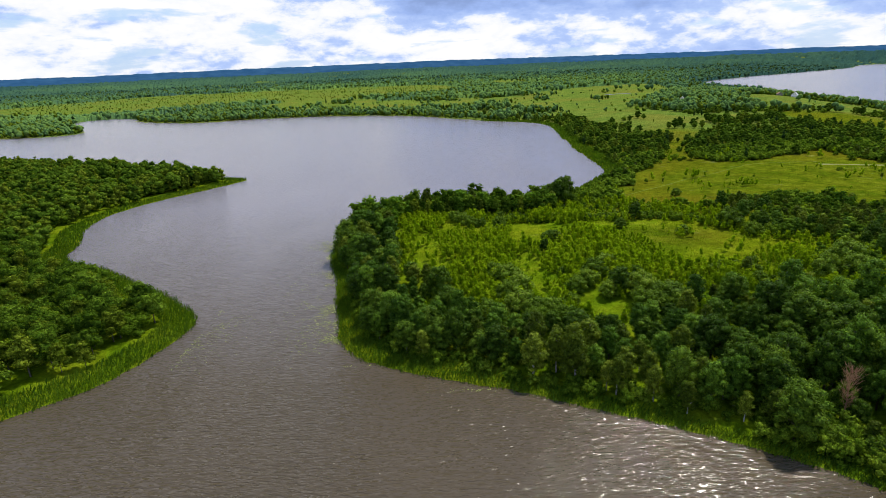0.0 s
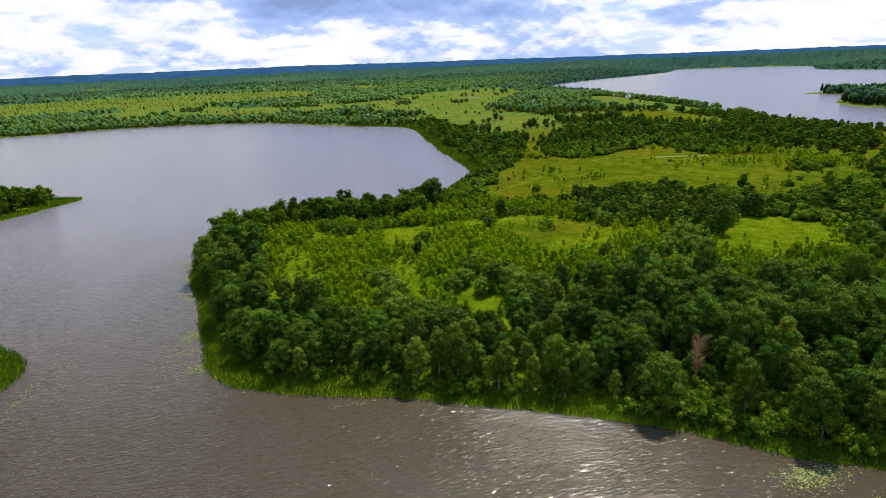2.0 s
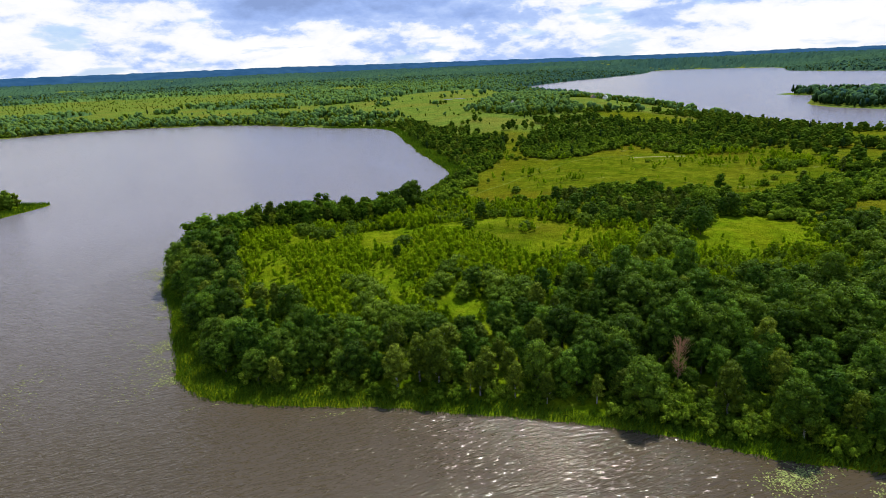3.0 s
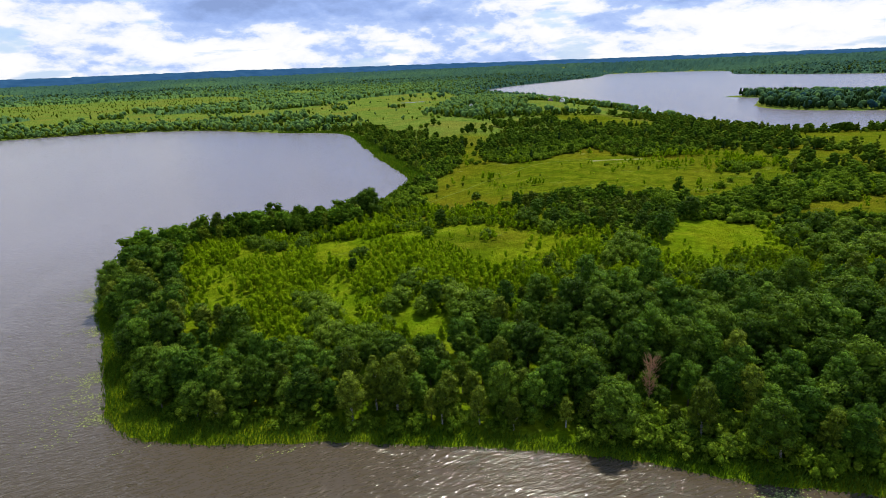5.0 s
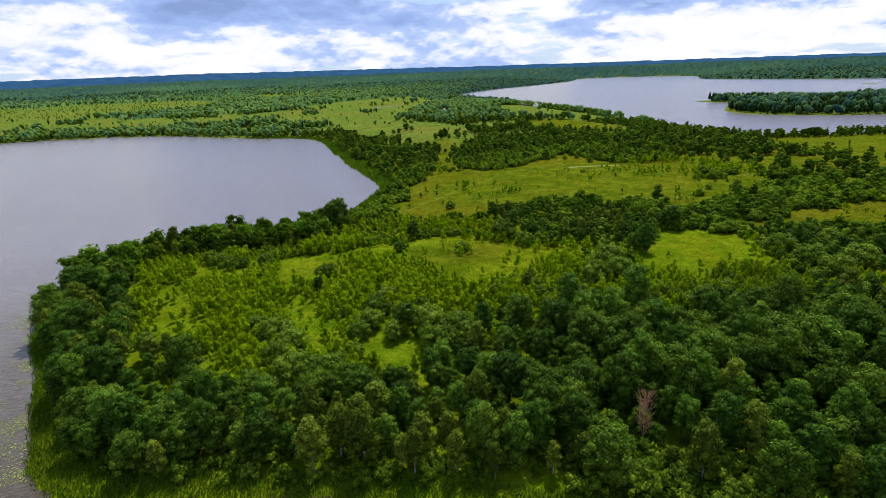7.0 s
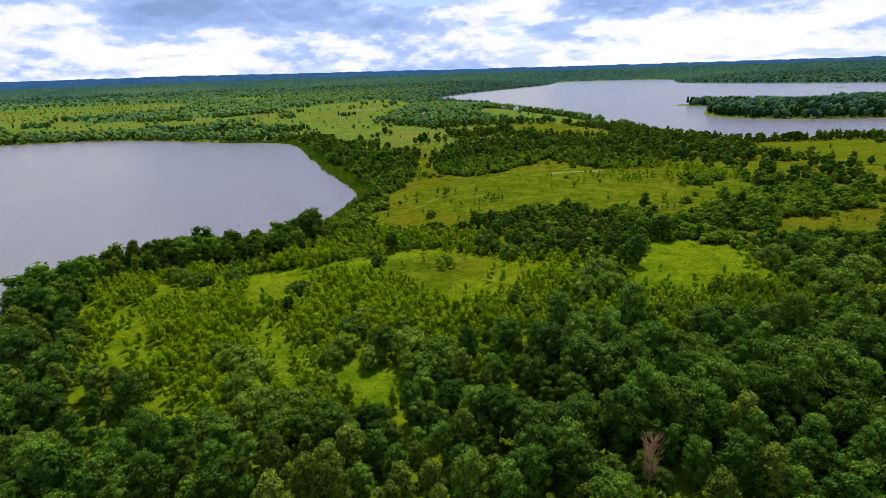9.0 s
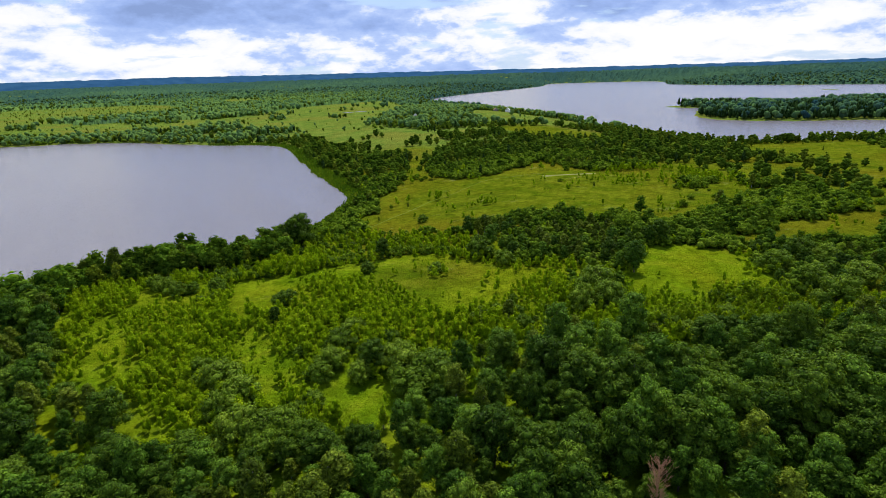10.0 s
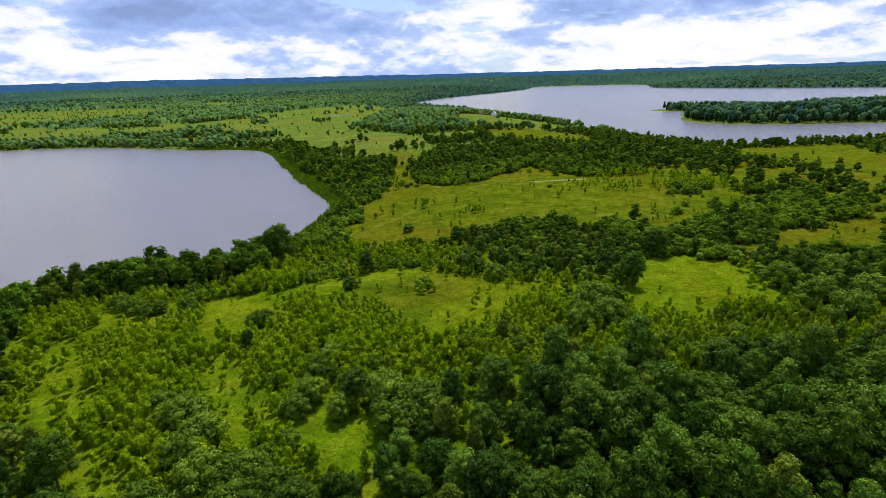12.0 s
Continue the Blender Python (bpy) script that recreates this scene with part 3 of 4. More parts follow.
def cover(x, y, sd):
    """Shares of tall wood and of young growth at each place."""
    jx, jy = x + 14 * (vnoise(x, y, 16, 31) - 0.5), y + 14 * (vnoise(x, y, 16, 32) - 0.5)
    r = np.hypot(x, y)
    open_land = np.zeros(x.shape, bool)
    for p in MEADOWS:
        lo, hi = p.min(0) - 10, p.max(0) + 10
        k = (jx > lo[0]) & (jx < hi[0]) & (jy > lo[1]) & (jy < hi[1])
        if k.any():
            open_land[k] |= inside(jx[k], jy[k], p)
    young, bushes, scrub = inside(jx, jy, YOUNG), inside(jx, jy, BUSHES), inside(jx, jy, SCRUB)
    bog = inside(jx, jy, BOG)
    gaps = vnoise(x, y, 34, 33) * 0.6 + vnoise(x, y, 13, 34) * 0.4
    wood = np.where(gaps > 0.24, 1.0, 0.15)
    far = vnoise(x, y, 190, 35) * 0.65 + vnoise(x, y, 60, 36) * 0.35
    wood = np.where((r > 330) & (y > 200), np.where(far > 0.45, 1.0, np.where(far > 0.38, 0.22, 0.03)), wood)
    wood = np.where((x > 192) & (y > 172) & (r < 480), np.where(gaps > 0.53, 0.65, 0.08), wood)
    wood = np.where(inside(jx, jy, HEDGE), np.where(gaps > 0.34, 0.92, 0.2), wood)
    for p in WOODS:
        wood = np.where(inside(jx, jy, p), np.where(gaps > 0.2, 1.0, 0.5), wood)
    wood = np.where((x < -60) & (y < 540), 1.0, wood)
    wood = np.where(r > 1300, np.where(far > 0.20, 1.0, 0.2), wood)
    wood = np.where((sd < 45) & (r > 330), np.maximum(wood, np.where(gaps > 0.3, 0.95, 0.3)), wood)
    belt = (sd < 18) & (x < 80) & (y < 330)
    band = inside(jx, jy, BAND)
    wood = np.where(young & ~belt, np.where(gaps > 0.66, 0.30, 0.01), wood)
    wood = np.where(young & ~belt & (sd < 30) & (y < 235), np.where(gaps > 0.45, 0.45, 0.03), wood)
    wood = np.where(bushes & ~belt, 0.75, wood)
    wood = np.where(belt | ((sd < 22) & (y < 190) & (x > 60) & (x < 260)), 1.0, wood)
    wood = np.where(scrub, 0.12, wood)
    thicket = inside(jx, jy, THICKET)
    wood = np.where(thicket, np.where(gaps > 0.32, 0.75, 0.3), wood)
    wood = np.where(bog, 0.01, wood)
    wood = np.where(np.hypot(x - 1663, y - 918) < 110, 0.03, wood)
    wood = np.where(open_land & ~((sd < 30) & (r > 500)), np.where((r > 600) & (vnoise(x, y, 45, 37) > 0.76), 0.3, 0.010), wood)
    small = np.where(band, 0.95, np.where(young, np.where(gaps > 0.36, 0.85, 0.10), 0.04)) + bog * 0.22 + scrub * 0.5 + bushes * 0.35 + thicket * 0.9
    small = np.where(open_land & ~band, np.where(gaps > 0.66, 0.16, np.where(young, 0.035, 0.006)), small)
    dry = sd > reed_width(x, y) * np.where(x < -60, 1.1, np.where(y < 130, 0.95, 0.8)) + np.where(y < 130, 1.2, 0.5)
    return wood * dry, small * dry


def scatter(x0, x1, y0, y1, gap, rng):
    X, Y = np.meshgrid(np.arange(x0, x1, gap), np.arange(y0, y1, gap))
    x = (X + rng.uniform(-0.45, 0.45, X.shape) * gap).ravel()
    y = (Y + rng.uniform(-0.45, 0.45, X.shape) * gap).ravel()
    az = np.degrees(np.arctan2(x - 12, y + 25))
    k = (az > -48) & (az < 72)
    return x[k], y[k]


def variants(kind, count, seed, cards, card, level=1, lobes=None, core=0.74):
    h, w = SIZES[kind]
    return [crown(kind, np.random.RandomState(seed + i), h, w, cards, card, level, core, lobes) for i in range(count)]


def plant(name, label, category, kinds, protos, x, y, z, scale, rng, trunks=False, tone=None, base=0.0, spread=1.0):
    """One joined mesh of many trees of several kinds. kinds: the index of each tree's kind in protos."""
    vs, fs, sl, sm, ti, n = [], [], [], [], [], 0
    names = list(protos)
    for ki, kind in enumerate(names):
        for vi, (v, f, s) in enumerate(protos[kind]):
            idx = np.where((kinds == ki) & (np.arange(len(x)) % len(protos[kind]) == vi))[0]
            if not len(idx):
                continue
            if trunks:
                h, w = SIZES[kind]
                tv, tf = tube([(0, 0, -0.3), (0, 0, h * 0.35), (0.1, 0, h * 0.7)], [0.2, 0.15, 0.06], 4)
                v2, f2 = join([(v, f), (tv, tf)])
                slot = np.concatenate((np.full(len(f), ki), np.full(len(tf), len(names))))
                s2 = np.concatenate((s, np.ones(len(tf), bool)))
            else:
                v2, f2, slot, s2 = v, f, np.full(len(f), ki), s
            a = rng.uniform(0, 2 * math.pi, len(idx))
            ca, sa = np.cos(a)[:, None], np.sin(a)[:, None]
            sc = scale[idx][:, None]
            wide = sc * spread * rng.uniform(0.88, 1.15, (len(idx), 1))
            px = x[idx][:, None] + wide * (ca * v2[:, 0] - sa * v2[:, 1])
            py = y[idx][:, None] + wide * (sa * v2[:, 0] + ca * v2[:, 1])
            pz = z[idx][:, None] + sc * v2[:, 2]
            vs.append(np.stack((px, py, pz), 2).reshape(-1, 3))
            fs.append((f2[None] + (np.arange(len(idx)) * len(v2))[:, None, None]).reshape(-1, 3) + n)
            sl.append(np.tile(slot, len(idx)))
            sm.append(np.tile(s2, len(idx)))
            ti.append(np.repeat((base if np.isscalar(base) else base[idx]) + rng.uniform(0, 1, len(idx)) * (1 if tone is None else tone[idx]), len(v2)))
            n += len(idx) * len(v2)
    mats = [LEAF_STUFF[k] for k in names] + [BARK]
    me = tri_mesh(name, np.concatenate(vs), np.concatenate(fs), mats, np.concatenate(sl), np.concatenate(ti), np.concatenate(sm))
    return tagged(new(name, me), label, category, kind="stuff")


THINGS = {"alder": ("alder_tree", "dark green rounded alder tree in the lakeside wood", "tree"),
          "aspen": ("aspen_tree", "mid-green full-crowned aspen tree in the lakeside wood", "tree"),
          "birch": ("birch_tree", "slender mid-green birch tree in the lakeside wood", "tree"),
          "willow": ("willow_bush", "grey-green rounded willow bush by the meadow", "bush"),
          "young": ("young_birch", "small bright green young birch among tall grass", "tree"),
          "spruce": ("spruce_tree", "dark narrow spruce tree at the wood's edge", "tree")}


def tree_thing(kind, seed, cards, card, height_m=None, leaf=None):
    """A tree of two parts, standing at the origin."""
    rng = np.random.RandomState(seed)
    h, w = SIZES[kind]
    name, label, category = THINGS[kind]
    ob = tagged(new(name), label, category, group={"willow": "willow bushes", "young": "young birches"}.get(kind, "trees of the lakeside wood"))
    v, f = trunk(kind, rng, h, w)
    part("trunk", tri_mesh("trunk", v, f, [BIRCH_BARK if kind in ("birch", "young") else BARK], smooth=True), ob)
    v, f, s = crown(kind, rng, h, w, cards, card, 1)
    part("crown", tri_mesh("crown", v, f, [leaf or LEAF[kind]], smooth=s), ob)
    return ob


def plant_things(kind, protos, places, rng):
    """Sets out copies of the built trees. places: rows of x, y, z, scale."""
    for i, (x, y, z, s) in reversed(list(enumerate(places))):
        m = Matrix.Translation((x, y, z - 0.05)) @ Matrix.Rotation(rng.uniform(0, 6.28), 4, "Z") @ Matrix.Diagonal((s * rng.uniform(0.95, 1.35), s * rng.uniform(0.95, 1.35), s * rng.uniform(0.9, 1.1), 1))
        p = protos[i % len(protos)]
        if i < len(protos):
            p.matrix_basis = m
        else:
            copy_thing(p, m)


# single trees and bushes that stand out: kind, x, y, scale
LANDMARKS = [("alder", 112, 113, 0.92), ("alder", 65, 120, 1.12), ("willow", 128, 292, 0.7), ("willow", 80, 85, 0.75), ("willow", 89, 84, 0.8), ("willow", 86, 79, 0.6), ("willow", 74, 89, 0.7), ("willow", 97, 77, 0.7),
             ("alder", 66, 287, 1.42), ("alder", 61, 285, 1.05), ("alder", 58, 289, 0.95), ("willow", 21, 174, 1.25), ("willow", 24, 165, 1.2), ("willow", 20, 161, 1.1), ("willow", 22, 152, 1.2), ("willow", 27, 151, 1),
             ("willow", 31, 149, 1.15), ("willow", 34, 142, 1.15), ("willow", 26, 143, 1.2), ("willow", 13, 151, 1.05), ("willow", 18, 181, 0.9), ("willow", 52, 177, 1), ("willow", 57, 182, 1), ("willow", 47, 170, 0.9),
             ("willow", 64, 172, 0.9), ("willow", 62, 160, 1.4), ("willow", 67, 152, 1.35), ("willow", 61, 150, 1.2), ("willow", 52, 161, 0.9), ("willow", 68, 146, 1.1), ("willow", 43, 166, 0.8), ("willow", 35, 154, 0.7),
             ("willow", 31, 154, 0.65), ("willow", 39, 156, 0.75), ("willow", 45, 216, 0.8), ("willow", 43, 215, 0.7), ("willow", 27, 240, 0.6), ("willow", 14, 247, 0.9), ("willow", 10, 254, 0.9), ("willow", 7, 261, 0.85),
             ("willow", 18, 248, 0.7), ("willow", 78, 231, 0.7), ("willow", 120, 119, 1.45), ("willow", 115, 129, 1), ("willow", 110, 134, 0.8), ("willow", 121, 221, 1.25), ("willow", 123, 207, 0.9), ("willow", 131, 168, 1.4),
             ("willow", 128, 159, 1.3), ("willow", 121, 161, 1.2), ("willow", 198, 154, 1.25), ("willow", 216, 158, 1.35), ("willow", 219, 150, 1.3), ("willow", 191, 138, 1.3), ("willow", 189, 129, 1.35), ("willow", 210, 134, 1.3),
             ("alder", 56, 163, 0.72), ("alder", 39, 201, 0.45)]


def build_woods():
    rng = np.random.RandomState(5)
    # near wood and bushes on the point
    x, y = scatter(-60, 330, 55, 430, 5.3, rng)
    sd = shore(x, y)
    k = sd > 0
    x, y, sd = x[k], y[k], sd[k]
    wood, small = cover(x, y, sd)
    k = rng.rand(len(x)) < wood
    for kind, lx, ly, s in LANDMARKS + [("dead", 80, 95, 0.6)]:
        k &= np.hypot(x - lx, y - ly) > 4.2 * s
    x, y, sd = x[k], y[k], sd[k]
    z = height(x, y, sd)
    mixn = vnoise(x, y, 32, 41) * 0.55 + rng.rand(len(x)) * 0.45
    kind = np.where(mixn < 0.42, 0, np.where(mixn < 0.60, 4, 1))
    bushy = inside(x, y, BUSHES) & (sd > 25)
    thick = inside(x, y, THICKET)
    kind = np.where(thick & (rng.rand(len(x)) < 0.4), 2, kind)
    hedge = (x > 192) & (y > 172) & ~inside(x, y, WOODS[2])
    kind = np.where(hedge & (rng.rand(len(x)) < 0.88), 2, kind)
    inner = inside(x, y, YOUNG) & (sd > 25)
    kind = np.where(inner & (rng.rand(len(x)) < 0.8), 2, kind)
    kind = np.where(bushy | ((y > 250) & (x > 60) & (rng.rand(len(x)) < 0.45)), 2, kind)
    kind = np.where((y > 330) & (rng.rand(len(x)) < 0.05), 3, kind)
    scale = np.where(rng.rand(len(x)) < 0.25, rng.uniform(1.0, 1.25, len(x)), rng.uniform(0.6, 1.02, len(x))) * np.where((y > 300) | (x > 190) | ((y > 262) & (x > 40)), 0.74, 1.0) * np.where(thick, 0.58, np.where(inner, 0.72, 1.0)) * np.where(y < 190, 0.94 + 0.06 * step(6, 20, sd), np.where((y > 262) & (x <= 40), 0.84, 1.0)) * np.where(inside(x, y, WOODS[3]), 0.55, np.where(hedge, 0.8, np.where(((x > 160) & (y > 116)) | ((x > 104) & (y > 152)), 0.64, 1.0))) * np.where(bushy | ((x > 66) & (y > 252) & (y < 345)), 0.5, 1.0)
    # the wood sinks towards the open middle of the point
    scale = scale * np.where((x < 88) & (y > 112) & (y < 235), 1 - 0.26 * step(12, 26, sd), 1.0)
    is_thing = np.zeros(len(x), bool)
    scale = np.where(np.hypot(x - 80, y - 94) < 9, scale * 0.72, scale)
    near = np.argsort(np.hypot(x - 50, y - 60))
    for ki, limit in ((0, 285), (1, 290), (2, 200), (4, 290)):
        is_thing[near[kind[near] == ki][:limit]] = True
    for ki, name, cards, card, count in ((0, "alder", 1400, 0.28, 5), (1, "birch", 1150, 0.27, 5), (2, "willow", 1150, 0.25, 4), (4, "aspen", 1300, 0.27, 5)):
        rows = [(lx, ly, 0, s) for kd, lx, ly, s in LANDMARKS if kd == name]
        lz = np.array([r[:2] for r in rows]).reshape(-1, 2)
        if len(rows):
            hz = height(lz[:, 0], lz[:, 1], shore(lz[:, 0], lz[:, 1]))
            rows = [(a, b, float(c), s) for (a, b, _, s), c in zip(rows, hz)]
        sel = np.where(is_thing & (kind == ki))[0]
        rows += list(zip(x[sel], y[sel], z[sel], scale[sel]))
        protos = [tree_thing(name, 100 + 10 * ki + i, cards, card) for i in range(count)]
        plant_things(name, protos, rows, rng)
    rest = ~is_thing
    protos = {"alder": variants("alder", 4, 200, 170, 0.76, 1, 8), "birch": variants("birch", 4, 210, 150, 0.70, 1, 7), "willow": variants("willow", 4, 220, 150, 0.62, 1, 7), "spruce": variants("spruce", 2, 230, 120, 0.6, 1, 8), "aspen": variants("aspen", 4, 235, 160, 0.72, 1, 8)}
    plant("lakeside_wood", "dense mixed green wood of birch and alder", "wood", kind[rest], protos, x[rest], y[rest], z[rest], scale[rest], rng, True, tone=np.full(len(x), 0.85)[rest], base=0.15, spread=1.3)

    # lower trees and bushes that close the woods and hedges of the inner land
    x, y = scatter(60, 330, 140, 430, 3.9, rng)
    sd = shore(x, y)
    wood, small = cover(x, y, sd)
    k = (sd > 9) & (wood > 0.5) & ((x > 185) | (y > 255) | inside(x, y, WOODS[3])) & (rng.rand(len(x)) < 0.85)
    x, y, sd = x[k], y[k], sd[k]
    fill = {"alder": variants("alder", 3, 340, 44, 0.60, 1, 7, 0.9), "willow": variants("willow", 4, 345, 44, 0.55, 1, 7, 0.9)}
    size = rng.uniform(0.42, 0.66, len(x)) * np.where(inside(x, y, BUSHES), 0.5, 1.0)
    kinds = (rng.rand(len(x)) < 0.72).astype(int)
    # base lifts the leaf tint, painting in lit tops
    plant("undergrowth", "rounded bushes and low trees closing the inner woods", "bushes", kinds, fill, x, y, height(x, y, sd), size * np.where(kinds == 0, 0.8, 1.15), rng, tone=np.full(len(x), 0.75), base=0.28, spread=1.2)

    # the close low belt along the point's northern shore
    x, y = scatter(-50, 62, 255, 305, 3.5, rng)
    sd = shore(x, y)
    k = (sd > 3.5) & (sd < 24) & (rng.rand(len(x)) < 0.85)
    x, y, sd = x[k], y[k], sd[k]
    plant("northern_belt", "close belt of low alders along the northern shore", "wood", rng.choice(5, len(x), p=(0.4, 0.1, 0.2, 0.0, 0.3)), protos, x, y, height(x, y, sd), rng.uniform(0.52, 0.74, len(x)), rng, True, tone=np.full(len(x), 0.8), base=0.25)

    # low bushes along the wood's foot
    x, y = scatter(-60, 200, 55, 330, 2.7, rng)
    sd = shore(x, y)
    k = (sd > reed_width(x, y) * 0.7 + 0.3) & (sd < reed_width(x, y) + 12) & (rng.rand(len(x)) < np.where((x > 66) & (x < 115), 1.0, 0.62))
    x, y, sd = x[k], y[k], sd[k]
    plant("shore_bushes", "low green willow bushes behind the reeds", "bushes", np.zeros(len(x), int), {"willow": variants("willow", 5, 320, 110, 0.62, 1, 6)}, x, y, height(x, y, sd), rng.uniform(0.25, 0.62, len(x)) * np.where((x > 66) & (x < 115), 1.3, 1.0), rng)

    # bushes along the open edges of the woods
    x, y = scatter(-40, 330, 110, 430, 3.4, rng)
    sd = shore(x, y)
    k = sd > 9
    x, y, sd = x[k], y[k], sd[k]
    here, _ = cover(x, y, sd)
    south, _ = cover(x - 2.5, y - 7.0, sd)
    k = (here > 0.5) & (south < 0.5) & (rng.rand(len(x)) < 0.8)
    x, y, sd = x[k], y[k], sd[k]
    plant("edge_bushes", "low round bushes along the edge of the wood", "bushes", np.zeros(len(x), int), {"willow": variants("willow", 5, 330, 80, 0.6, 1, 5)}, x, y, height(x, y, sd), rng.uniform(0.28, 0.62, len(x)), rng)

    # young birches
    x, y = scatter(-40, 330, 110, 430, 2.1, rng)
    sd = shore(x, y)
    k = sd > 8
    x, y, sd = x[k], y[k], sd[k]
    wood, small = cover(x, y, sd)
    k = rng.rand(len(x)) < small
    x, y, sd = x[k], y[k], sd[k]
    z, scale = height(x, y, sd), rng.uniform(0.45, 1.1, len(x)) * (0.62 + 0.95 * vnoise(x, y, 15, 45))
    order = np.argsort(y)
    sel = order[inside(x[order], y[order], YOUNG)][:280]
    protos = [tree_thing("young", 150 + i, 380, 0.18) for i in range(4)]
    plant_things("young", protos, list(zip(x[sel], y[sel], z[sel], scale[sel])), rng)
    rest = np.ones(len(x), bool)
    rest[sel] = False
    plant("young_birches", "bright green thicket of young birches", "thicket", np.zeros(rest.sum(), int), {"young": variants("young", 6, 240, 64, 0.23, 1, 2)},
          x[rest], y[rest], z[rest], scale[rest], rng, spread=1.05)

    # the western shores
    x, y = scatter(-480, -60, 90, 540, 5.6, rng)
    sd = shore(x, y)
    k = sd > 0
    x, y, sd = x[k], y[k], sd[k]
    wood, small = cover(x, y, sd)
    k = rng.rand(len(x)) < wood
    x, y, sd = x[k], y[k], sd[k]
    kind = rng.choice(3, len(x), p=(0.5, 0.3, 0.2))
    z, scale, far = height(x, y, sd), rng.uniform(0.6, 1.0, len(x)), y > 235
    lod = {"alder": variants("alder", 4, 250, 420, 0.46, 1, 8), "birch": variants("birch", 3, 255, 380, 0.42, 1, 7), "willow": variants("willow", 4, 260, 380, 0.40, 1, 7)}
    plant("headland_wood", "dense rounded green wood behind the western reeds", "wood", kind[~far], lod, x[~far], y[~far], z[~far], scale[~far], rng, True, tone=np.full(len(x), 0.85)[~far], base=0.2, spread=1.15)
    lod = {"alder": variants("alder", 3, 250, 64, 0.85, 1, 7, 0.88), "birch": variants("birch", 3, 255, 56, 0.8, 1, 6, 0.88), "willow": variants("willow", 3, 260, 56, 0.7, 1, 6, 0.88)}
    plant("western_wood", "dense green wood on the western headlands", "wood", kind[far], lod, x[far], y[far], z[far], scale[far], rng, tone=np.full(len(x), 0.8)[far], base=0.28, spread=1.2)

    # middle distance
    x, y = scatter(-900, 1300, 130, 1350, 6.4, rng)
    r = np.hypot(x, y)
    k = ~((x < 330) & (x > -60) & (y < 430)) & ~((x < -60) & (x > -480) & (y < 540)) & (r < 1300)
    x, y = x[k], y[k]
    sd = shore(x, y)
    k = sd > 2
    x, y, sd = x[k], y[k], sd[k]
    wood, small = cover(x, y, sd)
    k = rng.rand(len(x)) < np.maximum(wood, small * 0.3)
    x, y, sd, wood = x[k], y[k], sd[k], wood[k]
    kind = rng.choice(4, len(x), p=(0.40, 0.20, 0.34, 0.06))
    scale = rng.uniform(0.5, 0.95, len(x)) * np.where(inside(x, y, ISLAND), 1.35, np.where((x > 470) & (y < 520), 0.8, np.where(np.hypot(x, y) < 760, 0.82, 0.95))) * np.where(wood < 0.1, 0.5, 1.0)
    # the yards round the farm houses and sheds, and the way down from them, stay open
    k = np.hypot(x - 872, y - 848) > 48
    for fx, fy in ((548, 866), (575, 655), (392, 905)):
        along = np.clip(((fx - x) * fx + (fy - y) * fy) / math.hypot(fx, fy) ** 2, 0, 0.09)
        k &= np.hypot(x - fx * (1 - along), y - fy * (1 - along)) > 11
    x, y, sd, kind, scale = x[k], y[k], sd[k], kind[k], scale[k]
    z, near = height(x, y, sd), np.hypot(x, y) < 760
    # dark spruce on the island stands in for its shade
    kind = np.where(inside(x, y, ISLAND), np.where(rng.rand(len(x)) < 0.75, 3, 0), kind)
    lod = {"alder": variants("alder", 4, 270, 34, 0.62, 1, 10, 0.96), "birch": variants("birch", 3, 275, 30, 0.58, 1, 8, 0.96), "willow": variants("willow", 4, 280, 30, 0.55, 1, 9, 0.98), "spruce": variants("spruce", 2, 285, 24, 0.6, 1, 6, 0.95)}
    # base pales the leaf tint for lit tops and distance haze
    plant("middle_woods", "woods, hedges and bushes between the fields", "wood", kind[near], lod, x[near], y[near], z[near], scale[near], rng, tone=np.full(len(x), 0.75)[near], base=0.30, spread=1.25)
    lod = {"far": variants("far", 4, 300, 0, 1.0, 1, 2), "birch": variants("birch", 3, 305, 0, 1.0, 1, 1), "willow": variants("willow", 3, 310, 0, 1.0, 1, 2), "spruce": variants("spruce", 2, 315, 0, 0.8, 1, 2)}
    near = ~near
    # far leaf tones carry painted haze; the island's lower tint adds its shade
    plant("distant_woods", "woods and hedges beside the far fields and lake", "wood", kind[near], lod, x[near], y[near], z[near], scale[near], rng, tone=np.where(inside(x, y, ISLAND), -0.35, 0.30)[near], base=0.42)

    # far woods
    x, y = scatter(-2600, 3000, 400, 3000, 18.5, rng)
    r = np.hypot(x, y)
    k = (r > 1300) & (r < 3000)
    x, y = x[k], y[k]
    sd = shore(x, y)
    k = sd > 3
    x, y, sd = x[k], y[k], sd[k]
    wood, small = cover(x, y, sd)
    k = rng.rand(len(x)) < np.maximum(wood, small)
    x, y, sd, wood = x[k], y[k], sd[k], wood[k]
    kind = np.where(wood < 0.1, 1, rng.choice(3, len(x), p=(0.65, 0.25, 0.10)))
    # with distance and to the east the tint sinks to the painted haze blue
    haze_blue = np.maximum(step(2000, 3200, np.hypot(x, y)), 0.9 * step(16, 30, np.degrees(np.arctan2(x, y))))
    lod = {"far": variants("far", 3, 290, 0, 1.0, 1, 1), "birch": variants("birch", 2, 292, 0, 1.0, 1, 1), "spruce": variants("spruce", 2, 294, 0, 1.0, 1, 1)}
